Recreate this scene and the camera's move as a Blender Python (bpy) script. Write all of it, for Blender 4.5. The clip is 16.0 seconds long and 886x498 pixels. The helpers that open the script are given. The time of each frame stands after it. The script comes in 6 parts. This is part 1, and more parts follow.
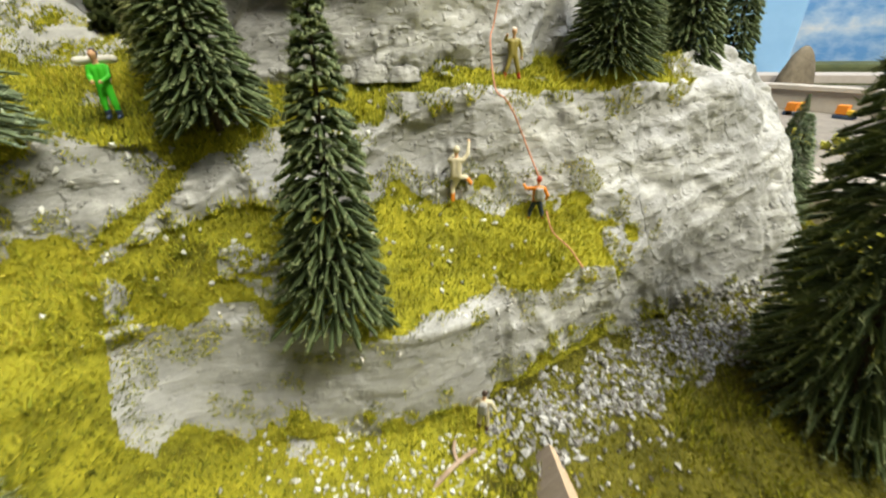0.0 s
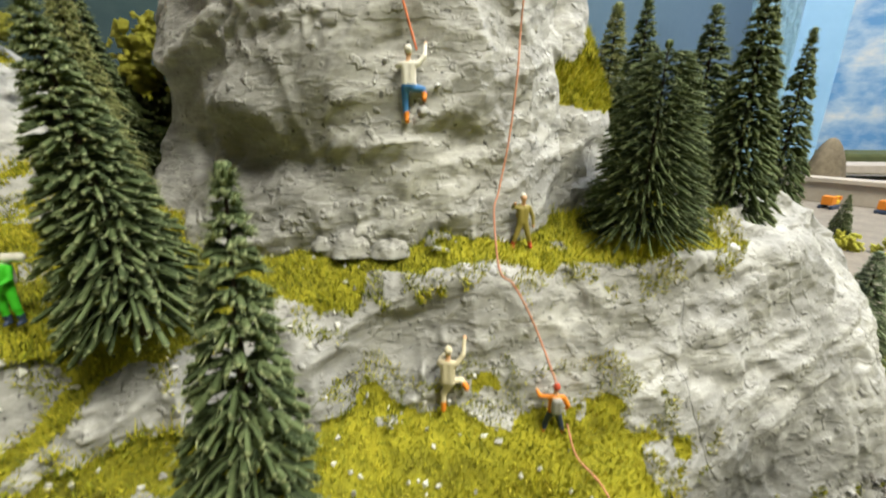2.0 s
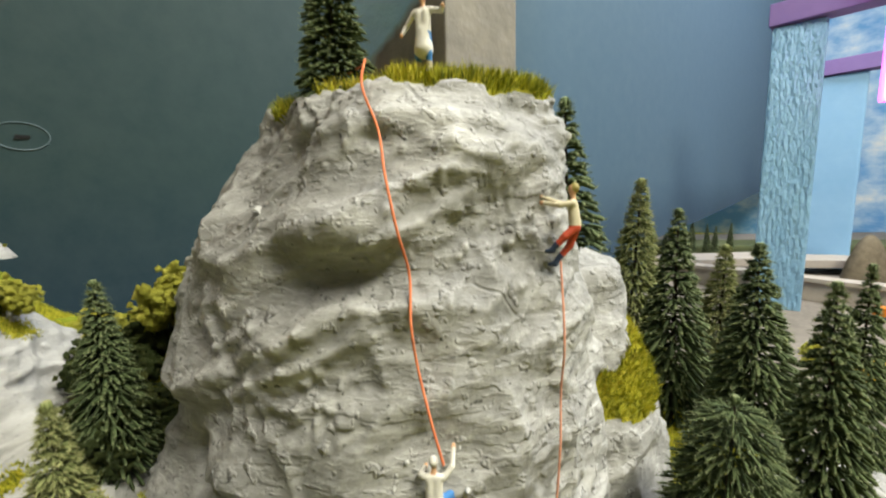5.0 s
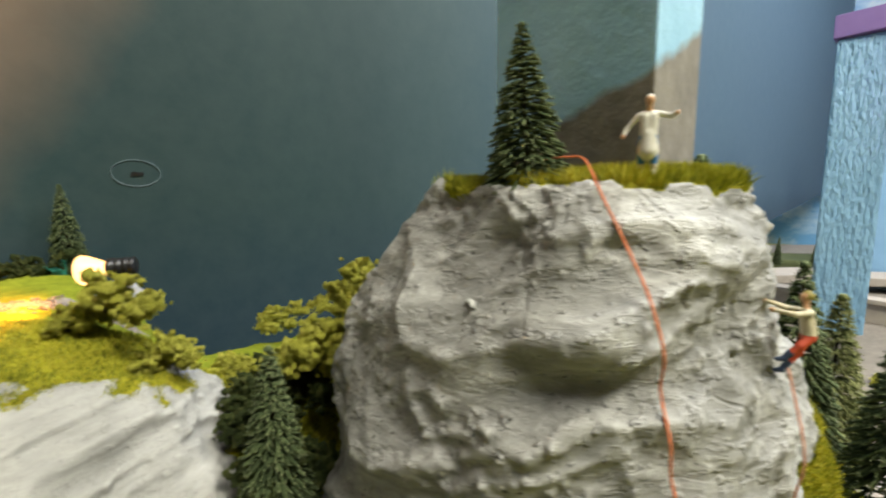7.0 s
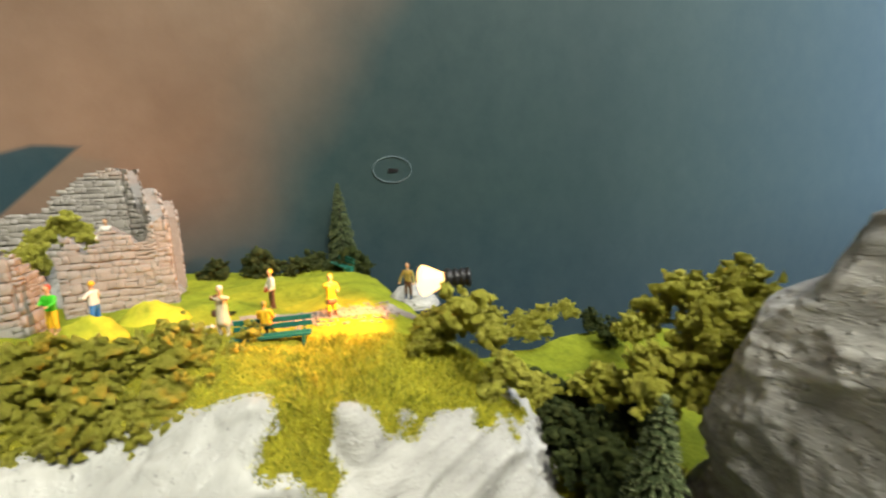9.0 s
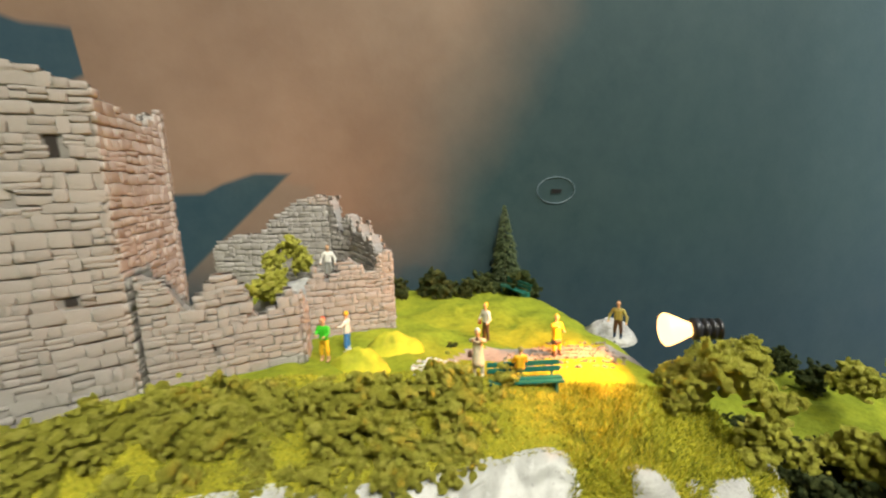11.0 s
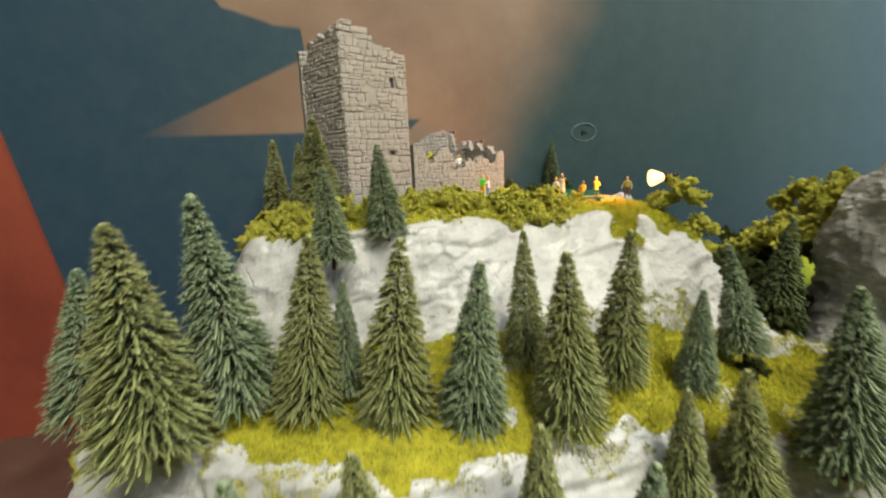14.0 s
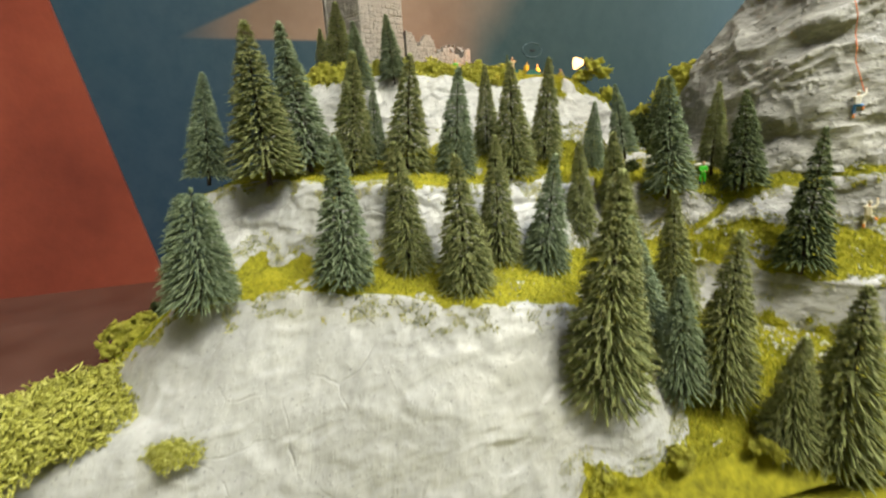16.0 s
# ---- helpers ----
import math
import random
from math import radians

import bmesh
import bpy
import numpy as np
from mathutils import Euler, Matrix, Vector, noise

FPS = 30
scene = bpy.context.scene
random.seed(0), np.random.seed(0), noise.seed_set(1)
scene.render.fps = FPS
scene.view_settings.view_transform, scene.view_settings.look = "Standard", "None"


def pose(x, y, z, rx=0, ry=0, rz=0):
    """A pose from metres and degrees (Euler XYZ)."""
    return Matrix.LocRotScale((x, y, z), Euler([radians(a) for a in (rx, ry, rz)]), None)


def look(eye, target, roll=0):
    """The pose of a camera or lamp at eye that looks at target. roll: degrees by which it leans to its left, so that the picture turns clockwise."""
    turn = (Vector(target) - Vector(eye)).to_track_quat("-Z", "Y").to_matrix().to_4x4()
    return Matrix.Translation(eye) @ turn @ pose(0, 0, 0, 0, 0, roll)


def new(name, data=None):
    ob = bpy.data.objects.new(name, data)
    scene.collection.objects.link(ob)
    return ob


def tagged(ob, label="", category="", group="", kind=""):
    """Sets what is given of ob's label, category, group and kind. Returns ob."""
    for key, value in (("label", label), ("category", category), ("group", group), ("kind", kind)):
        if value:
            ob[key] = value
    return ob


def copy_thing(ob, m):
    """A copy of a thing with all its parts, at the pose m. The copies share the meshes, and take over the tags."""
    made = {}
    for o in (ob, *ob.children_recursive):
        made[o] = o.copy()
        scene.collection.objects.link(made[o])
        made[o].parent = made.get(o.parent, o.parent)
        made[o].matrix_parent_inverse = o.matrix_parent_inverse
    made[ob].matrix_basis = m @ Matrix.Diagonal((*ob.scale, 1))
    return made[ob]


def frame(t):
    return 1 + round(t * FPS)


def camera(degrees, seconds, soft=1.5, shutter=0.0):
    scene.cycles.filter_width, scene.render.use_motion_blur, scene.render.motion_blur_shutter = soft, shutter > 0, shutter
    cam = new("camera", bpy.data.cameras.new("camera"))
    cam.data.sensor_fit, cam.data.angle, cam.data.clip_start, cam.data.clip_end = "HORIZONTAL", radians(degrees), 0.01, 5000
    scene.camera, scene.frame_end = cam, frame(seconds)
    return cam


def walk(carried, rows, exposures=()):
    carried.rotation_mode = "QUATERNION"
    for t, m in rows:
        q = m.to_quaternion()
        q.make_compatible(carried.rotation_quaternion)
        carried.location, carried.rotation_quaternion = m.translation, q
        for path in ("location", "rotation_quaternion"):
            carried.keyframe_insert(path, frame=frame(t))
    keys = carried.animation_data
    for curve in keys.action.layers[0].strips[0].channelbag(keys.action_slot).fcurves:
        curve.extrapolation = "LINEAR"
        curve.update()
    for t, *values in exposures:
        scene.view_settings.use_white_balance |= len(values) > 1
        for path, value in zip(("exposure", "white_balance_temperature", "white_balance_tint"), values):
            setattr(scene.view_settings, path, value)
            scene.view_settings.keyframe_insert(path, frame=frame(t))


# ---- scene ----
cam = camera(95.6, 16.0, soft=2.1, shutter=0.5)
PATH = [
    (0.0, 0.0000, -0.0015, 0.2477, -0.18, -27.91, 0.48),
    (0.5, 0.0019, 0.0164, 0.2513, 1.00, -25.45, 0.60),
    (1.0, 0.0062, 0.0284, 0.2529, 1.86, -22.82, 0.48),
    (1.5, 0.0088, 0.0371, 0.2636, 2.62, -20.10, 0.44),
    (2.0, 0.0096, 0.0455, 0.2742, 3.26, -18.08, 0.28),
    (2.5, 0.0099, 0.0569, 0.2912, 3.73, -16.27, 0.32),
    (3.0, 0.0090, 0.0631, 0.3043, 4.17, -14.00, 0.66),
    (3.5, 0.0083, 0.0728, 0.3173, 4.78, -11.65, 1.00),
    (4.0, 0.0081, 0.0789, 0.3281, 5.22, -9.17, 1.21),
    (6.5, -0.0233, 0.0812, 0.3845, 7.68, -7.42, 1.01),
    (7.0, -0.0512, 0.0755, 0.3849, 8.86, -7.59, 0.82),
    (7.5, -0.0810, 0.0711, 0.3834, 12.17, -7.50, 0.80),
    (8.0, -0.1065, 0.0751, 0.3923, 17.34, -8.54, 1.36),
    (8.5, -0.1300, 0.0796, 0.3933, 22.36, -9.20, 1.74),
    (9.0, -0.1528, 0.0828, 0.3951, 27.08, -9.61, 2.15),
    (9.5, -0.1731, 0.0836, 0.3985, 31.68, -9.77, 2.69),
    (12.0, -0.2175, -0.0033, 0.4218, 38.58, -9.64, 1.90),
    (12.5, -0.2142, -0.0369, 0.4186, 38.40, -10.01, 1.94),
    (13.0, -0.2042, -0.0706, 0.4015, 38.10, -10.34, 2.23),
    (13.5, -0.1911, -0.1133, 0.3817, 37.81, -10.44, 2.54),
    (14.0, -0.1682, -0.1426, 0.3663, 37.50, -10.81, 2.55),
    (14.5, -0.1469, -0.1684, 0.3424, 36.96, -11.50, 2.59),
    (15.0, -0.1179, -0.2048, 0.3231, 35.91, -12.32, 2.57),
    (15.5, -0.1041, -0.2436, 0.2938, 34.65, -13.13, 2.65),
    (16.0, -0.1006, -0.2773, 0.2631, 32.54, -13.53, 2.86),
]
walk(cam, [(t, pose(x, y, z, 90 + pitch, roll, yaw)) for t, x, y, z, yaw, pitch, roll in PATH],
     exposures=[(0.0, 0.18), (2.5, 0.08), (4.2, 0.03), (5.0, -0.02), (6.5, -0.07), (9.0, 0.08), (12.5, 0.02), (14.5, 0.04), (16.0, 0.19)])

# ---- world and large lights ----
world = bpy.data.worlds.new("world")
scene.world = world
world.use_nodes = True
world.node_tree.nodes["Background"].inputs[0].default_value = (0.62, 0.68, 0.8, 1)
world.node_tree.nodes["Background"].inputs[1].default_value = 0.06


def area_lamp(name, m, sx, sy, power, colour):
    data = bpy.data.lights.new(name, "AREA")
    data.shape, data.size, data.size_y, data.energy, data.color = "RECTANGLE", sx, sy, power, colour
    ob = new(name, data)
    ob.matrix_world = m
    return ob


# unseen long lights of the exhibition room, above and behind the walk
area_lamp("unseen_room_light", look((0.0, -0.6, 2.1), (-0.1, 0.1, 0.2)), 1.2, 0.3, 4.5, (0.98, 0.93, 0.79))
area_lamp("unseen_room_light", look((0.75, -0.3, 1.7), (0.0, 0.2, 0.2)), 0.9, 0.25, 54.0, (0.99, 0.95, 0.78))
# two more unseen lamps, added to brighten the far layout and sky board
area_lamp("unseen_room_light", look((1.3, 0.9, 2.1), (1.1, 1.6, 0.2)), 1.2, 0.4, 60.0, (0.95, 0.97, 1.0))
area_lamp("unseen_room_light", look((0.9, 3.1, 2.1), (1.3, 3.2, 0.2)), 1.2, 0.4, 30.0, (0.95, 0.97, 1.0))

# ---- materials ----


def shader(name):
    m = bpy.data.materials.new(name)
    m.use_nodes = True
    return m, m.node_tree, m.node_tree.nodes["Principled BSDF"]


def link(tree, a, b):
    tree.links.new(a, b)


def noise_node(tree, scale, detail=4.0, rough=0.55, coord="Object", stretch=None):
    tc = tree.nodes.new("ShaderNodeTexCoord")
    n = tree.nodes.new("ShaderNodeTexNoise")
    n.inputs["Scale"].default_value, n.inputs["Detail"].default_value, n.inputs["Roughness"].default_value = scale, detail, rough
    if stretch:
        mp = tree.nodes.new("ShaderNodeMapping")
        mp.inputs["Scale"].default_value = stretch
        link(tree, tc.outputs[coord], mp.inputs[0])
        link(tree, mp.outputs[0], n.inputs["Vector"])
    else:
        link(tree, tc.outputs[coord], n.inputs["Vector"])
    return n.outputs["Fac"]


def ramp(tree, fac, stops):
    r = tree.nodes.new("ShaderNodeValToRGB")
    e = r.color_ramp.elements
    e[0].position, e[0].color = stops[0][0], (*stops[0][1], 1)
    e[1].position, e[1].color = stops[-1][0], (*stops[-1][1], 1)
    for p, c in stops[1:-1]:
        e.new(p).color = (*c, 1)
    link(tree, fac, r.inputs[0])
    return r.outputs["Color"]


def mixed(tree, fac, a, b, mode="MIX"):
    n = tree.nodes.new("ShaderNodeMix")
    n.data_type, n.blend_type = "RGBA", mode
    for sock, v in ((n.inputs[0], fac), (n.inputs[6], a), (n.inputs[7], b)):
        if isinstance(v, bpy.types.NodeSocket):
            link(tree, v, sock)
        elif isinstance(v, tuple):
            sock.default_value = (*v, 1)
        else:
            sock.default_value = v
    return n.outputs[2]


def relief(tree, bsdf, heights, distance):
    """Bump from a sum of (socket, weight)."""
    total = None
    for h, w in heights:
        k = tree.nodes.new("ShaderNodeMath")
        k.operation = "MULTIPLY"
        link(tree, h, k.inputs[0])
        k.inputs[1].default_value = w
        if total is None:
            total = k.outputs[0]
        else:
            s = tree.nodes.new("ShaderNodeMath")
            link(tree, total, s.inputs[0])
            link(tree, k.outputs[0], s.inputs[1])
            total = s.outputs[0]
    b = tree.nodes.new("ShaderNodeBump")
    b.inputs["Strength"].default_value, b.inputs["Distance"].default_value = 1.0, distance
    link(tree, total, b.inputs["Height"])
    link(tree, b.outputs[0], bsdf.inputs["Normal"])


def plain(name, stops, scale=200.0, rough=0.7, bump=0.0002, bump_scale=None, metal=0.0, stretch=None, island=0.0, spec=0.4):
    """A painted or coated surface: a colour ramp over two scales of noise, with fine relief."""
    m, tree, bsdf = shader(name)
    big, fine = noise_node(tree, scale * 0.2, 3, 0.6, stretch=stretch), noise_node(tree, scale, 5, 0.65, stretch=stretch)
    f = mixed(tree, 0.5, big, fine)
    if island:
        g = tree.nodes.new("ShaderNodeNewGeometry")
        f = mixed(tree, island, f, g.outputs["Random Per Island"])
    link(tree, ramp(tree, f, stops), bsdf.inputs["Base Color"])
    bsdf.inputs["Roughness"].default_value, bsdf.inputs["Metallic"].default_value = rough, metal
    bsdf.inputs["Specular IOR Level"].default_value = spec
    if bump:
        relief(tree, bsdf, [(fine if not bump_scale else noise_node(tree, bump_scale, 3, 0.55, stretch=stretch), 1.0), (big, 0.6)], bump)
    return m


def rock_material(name, dark, mid, pale, stretch=(0.6, 0.6, 1.8), gloss=0.62, depth=1.0, height=0.0009, specks=1.0, trowel=0.0):
    """Painted plaster rock: grey wash in the hollows, pale dry-brushed ridges, trowel strokes, dark specks."""
    m, tree, bsdf = shader(name)
    big = noise_node(tree, 22, 4, 0.6)
    stroke = noise_node(tree, 70, 3, 0.5, stretch=stretch) if trowel else noise_node(tree, 130, 6, 0.7, stretch=stretch)
    flake = ramp(tree, noise_node(tree, 75, 4, 0.6, stretch=stretch), [(0.47, (0, 0, 0)), (0.52, (0.6, 0.6, 0.6)), (0.62, (0.7, 0.7, 0.7)), (0.65, (1, 1, 1))])
    lump = ramp(tree, noise_node(tree, 260, 2, 0.5), [(0.6, (0, 0, 0)), (0.72, (1, 1, 1))])
    fine = noise_node(tree, 700, 5, 0.7)
    f = mixed(tree, 0.45, big, stroke)
    col = ramp(tree, f, [(0.34, dark), (0.5, mid), (0.64, pale)])
    speck = ramp(tree, noise_node(tree, 420, 2, 0.5), [(0.66, (0, 0, 0)), (0.73, (1, 1, 1))])
    col = mixed(tree, mixed(tree, specks, (0, 0, 0), speck), col, tuple(c * 0.45 for c in dark))
    g = tree.nodes.new("ShaderNodeNewGeometry")
    worn = ramp(tree, g.outputs["Pointiness"], [(0.5, (0, 0, 0)), (0.62, (1, 1, 1))])
    col = mixed(tree, worn, col, pale)
    # a few long cracks
    tc = tree.nodes.new("ShaderNodeTexCoord")
    warp = tree.nodes.new("ShaderNodeTexNoise")
    warp.inputs["Scale"].default_value = 30.0
    link(tree, tc.outputs["Object"], warp.inputs["Vector"])
    bent = mixed(tree, 0.02, tc.outputs["Object"], warp.outputs["Color"])
    cell = tree.nodes.new("ShaderNodeTexVoronoi")
    cell.feature = "DISTANCE_TO_EDGE"
    cell.inputs["Scale"].default_value = 24.0
    link(tree, bent, cell.inputs["Vector"])
    line = ramp(tree, cell.outputs["Distance"], [(0.006, (1, 1, 1)), (0.02, (0, 0, 0))])
    crack = mixed(tree, 1.0, line, ramp(tree, noise_node(tree, 16, 3, 0.6), [(0.56, (0, 0, 0)), (0.64, (1, 1, 1))]), "MULTIPLY")
    col = mixed(tree, mixed(tree, 0.6, crack, (0, 0, 0)), col, dark)
    link(tree, col, bsdf.inputs["Base Color"])
    bsdf.inputs["Roughness"].default_value = gloss
    layers = []
    if trowel:
        # flat trowelled patches with raised edges, drawn out down the slope
        for size, slant in ((34.0, (1.4, 1.2, 0.42)), (75.0, (1.5, 1.2, 0.3))):
            mp = tree.nodes.new("ShaderNodeMapping")
            mp.inputs["Scale"].default_value = slant
            mp.inputs["Rotation"].default_value = (0.0, 0.35, 0.2)
            link(tree, bent, mp.inputs[0])
            patch = tree.nodes.new("ShaderNodeTexVoronoi")
            patch.inputs["Scale"].default_value = size
            link(tree, mp.outputs[0], patch.inputs["Vector"])
            layers += [(patch.outputs["Color"], trowel * 22.0 / size), (patch.outputs["Distance"], -trowel * 26.0 / size)]
    bsdf.inputs["Specular IOR Level"].default_value = 0.35
    relief(tree, bsdf, [(stroke, 0.8), (fine, 0.04 if trowel else 0.2), (big, 0.3), (flake, 0.5 * depth), (lump, 0.8 * depth), (crack, -0.4)] + layers, height)
    return m


ROCK = rock_material("rock_paint", (0.15, 0.15, 0.146), (0.275, 0.275, 0.268), (0.5, 0.5, 0.492))
ROCK_PALE = rock_material("pale_rock_paint", (0.31, 0.315, 0.312), (0.39, 0.396, 0.392), (0.465, 0.471, 0.465), (1.5, 1.2, 0.22), 0.4, 0.15, 0.0013, 0.55, 0.75)
ROCK_SMOOTH = rock_material("smooth_rock_paint", (0.24, 0.24, 0.235), (0.34, 0.34, 0.333), (0.46, 0.46, 0.452), (0.35, 0.35, 1.6), 0.5, 0.35, 0.001, 0.3)
MOSS = plain("moss_flock", [(0.3, (0.085, 0.08, 0.013)), (0.5, (0.25, 0.24, 0.022)), (0.7, (0.4, 0.36, 0.032))], 250, 0.95, 0.0012, spec=0.1)
GRASS = plain("static_grass", [(0.34, (0.07, 0.085, 0.014)), (0.43, (0.2, 0.225, 0.024)), (0.5, (0.35, 0.36, 0.028)), (0.57, (0.5, 0.47, 0.036)), (0.7, (0.56, 0.47, 0.07))], 75, 0.85, 0, island=0.28, spec=0.15)
# darker copies of grass and moss, holding the shade of the lower right ground
GRASS_SHADED = plain("shaded_static_grass", [(0.2, (0.05, 0.05, 0.01)), (0.42, (0.15, 0.155, 0.018)), (0.65, (0.36, 0.34, 0.03)), (0.92, (0.45, 0.38, 0.06))], 60, 0.85, 0, island=0.45, spec=0.15)
MOSS_SHADED = plain("shaded_moss_flock", [(0.3, (0.035, 0.032, 0.01)), (0.5, (0.09, 0.085, 0.014)), (0.7, (0.2, 0.18, 0.03))], 250, 0.95, 0.0012, spec=0.1)
LAWN = plain("lawn_flock", [(0.3, (0.11, 0.145, 0.013)), (0.7, (0.29, 0.325, 0.027))], 400, 0.95, 0.0006, spec=0.1)
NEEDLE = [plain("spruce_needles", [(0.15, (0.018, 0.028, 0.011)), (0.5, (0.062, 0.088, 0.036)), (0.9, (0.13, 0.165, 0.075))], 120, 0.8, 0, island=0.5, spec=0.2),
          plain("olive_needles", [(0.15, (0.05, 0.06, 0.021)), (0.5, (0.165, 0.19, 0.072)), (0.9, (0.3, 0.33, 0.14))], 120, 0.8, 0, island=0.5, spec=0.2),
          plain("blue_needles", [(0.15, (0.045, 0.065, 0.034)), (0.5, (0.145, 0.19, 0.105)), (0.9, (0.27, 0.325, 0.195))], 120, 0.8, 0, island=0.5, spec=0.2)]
BARK = plain("bark", [(0.3, (0.02, 0.014, 0.01)), (0.7, (0.06, 0.04, 0.025))], 900, 0.9)
FOAM = plain("clump_foliage", [(0.2, (0.25, 0.25, 0.034)), (0.5, (0.56, 0.55, 0.08)), (0.8, (0.73, 0.69, 0.16))], 240, 0.9, 0.0012, 900, island=0.35, spec=0.1)
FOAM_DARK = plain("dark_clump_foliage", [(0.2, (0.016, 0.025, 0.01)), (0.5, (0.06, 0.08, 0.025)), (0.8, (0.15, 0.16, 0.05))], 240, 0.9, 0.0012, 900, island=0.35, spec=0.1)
LICHEN = plain("lichen", [(0.2, (0.26, 0.26, 0.04)), (0.5, (0.5, 0.5, 0.1)), (0.8, (0.66, 0.65, 0.2))], 150, 0.9, 0.0004, island=0.5, spec=0.1)
STONE, tree, bsdf = shader("castle_stone")
info = tree.nodes.new("ShaderNodeObjectInfo")
geo = tree.nodes.new("ShaderNodeNewGeometry")
wear = mixed(tree, 0.5, noise_node(tree, 90, 4, 0.6), noise_node(tree, 900, 5, 0.7, coord="Generated"))
f = mixed(tree, 0.16, wear, mixed(tree, 0.5, info.outputs["Random"], geo.outputs["Random Per Island"]))
link(tree, ramp(tree, f, [(0.3, (0.22, 0.205, 0.195)), (0.5, (0.335, 0.314, 0.298)), (0.68, (0.43, 0.406, 0.385))]), bsdf.inputs["Base Color"])
bsdf.inputs["Roughness"].default_value, bsdf.inputs["Specular IOR Level"].default_value = 0.85, 0.2
relief(tree, bsdf, [(noise_node(tree, 5, 5, 0.7, coord="Generated"), 1.0), (noise_node(tree, 600, 5, 0.7), 0.6)], 0.00022)
MORTAR = plain("castle_joint", [(0.3, (0.19, 0.178, 0.17)), (0.7, (0.28, 0.262, 0.25))], 700, 0.95, 0.0004, spec=0.1)
CHIP = plain("white_chip_stone", [(0.2, (0.4, 0.39, 0.37)), (0.5, (0.55, 0.55, 0.53)), (0.8, (0.66, 0.66, 0.64))], 300, 0.7, 0.0003, island=0.7)
GRAVEL = plain("gravel_stone", [(0.2, (0.18, 0.17, 0.16)), (0.5, (0.25, 0.25, 0.245)), (0.8, (0.42, 0.42, 0.41))], 300, 0.8, 0.0003, island=0.7)

# ---- shaping tools ----


def hash3(ix, iy, iz, seed):
    n = (ix * 374761393 + iy * 668265263 + iz * 2147483647 + seed * 1274126177) & 0xFFFFFFFF
    n = ((n ^ (n >> 13)) * 1274126177) & 0xFFFFFFFF
    n = ((n ^ (n >> 16)) * 2246822519) & 0xFFFFFFFF
    return ((n ^ (n >> 15)) & 0xFFFFFF) / 0xFFFFFF * 2 - 1


def vnoise(p, seed=0):
    """Smooth noise in -1..1 for an array of points."""
    i = np.floor(p).astype(np.int64)
    f = p - i
    f = f * f * f * (f * (f * 6 - 15) + 10)
    out = 0
    for dx in (0, 1):
        for dy in (0, 1):
            for dz in (0, 1):
                w = (f[..., 0] if dx else 1 - f[..., 0]) * (f[..., 1] if dy else 1 - f[..., 1]) * (f[..., 2] if dz else 1 - f[..., 2])
                out = out + w * hash3(i[..., 0] + dx, i[..., 1] + dy, i[..., 2] + dz, seed)
    return out


def fbm(p, octaves=4, seed=0, gain=0.5):
    total, amp = 0, 1.0
    for k in range(octaves):
        total = total + amp * vnoise(p * 2 ** k + 17.3 * k, seed + k)
        amp *= gain
    return total


def ridged(p, octaves=3, seed=0):
    total, amp = 0, 1.0
    for k in range(octaves):
        total = total + amp * (1 - 2 * np.abs(vnoise(p * 2 ** k + 9.1 * k, seed + 31 * k)))
        amp *= 0.5
    return total


def spline(points, n, closed=False):
    """Catmull-Rom through the points at n even parameters."""
    pts = np.asarray(points, float)
    k = len(pts)
    if closed:
        s = np.arange(n) * k / n
    else:
        s = np.linspace(0, k - 1, n)
    i = np.clip(np.floor(s).astype(int), 0, k - (1 if closed else 2))
    f = (s - i)[:, None]

    def at(j):
        return pts[j % k] if closed else np.where((j < 0)[:, None], 2 * pts[0] - pts[1], np.where((j >= k)[:, None], 2 * pts[-1] - pts[-2], pts[np.clip(j, 0, k - 1)]))
    a, b, c, d = at(i - 1), at(i), at(i + 1), at(i + 2)
    return 0.5 * (2 * b + (c - a) * f + (2 * a - 5 * b + 4 * c - d) * f ** 2 + (3 * b - a - 3 * c + d) * f ** 3)


def loft(rows, nu, steps, closed=False, soften=2):
    """A grid of points through contour rows: splines along the rows, nearly straight between them."""
    lines = [spline(r, nu, closed) for r in rows]
    grid, level = [], []
    for k, n in enumerate(steps):
        for j in range(n):
            f = j / n
            grid.append(lines[k] * (1 - f) + lines[k + 1] * f)
            level.append(k + f)
    grid.append(lines[-1])
    level.append(len(steps))
    g = np.array(grid)
    for _ in range(soften):
        h = g.copy()
        h[1:-1] = (g[:-2] + 2 * g[1:-1] + g[2:]) / 4
        g = h
    return g, np.array(level)


def grid_normals(g, closed=False):
    du = np.roll(g, -1, 1) - np.roll(g, 1, 1) if closed else np.gradient(g, axis=1)
    dv = np.gradient(g, axis=0)
    n = np.cross(du, dv)
    return n / np.maximum(np.linalg.norm(n, axis=2, keepdims=True), 1e-12)


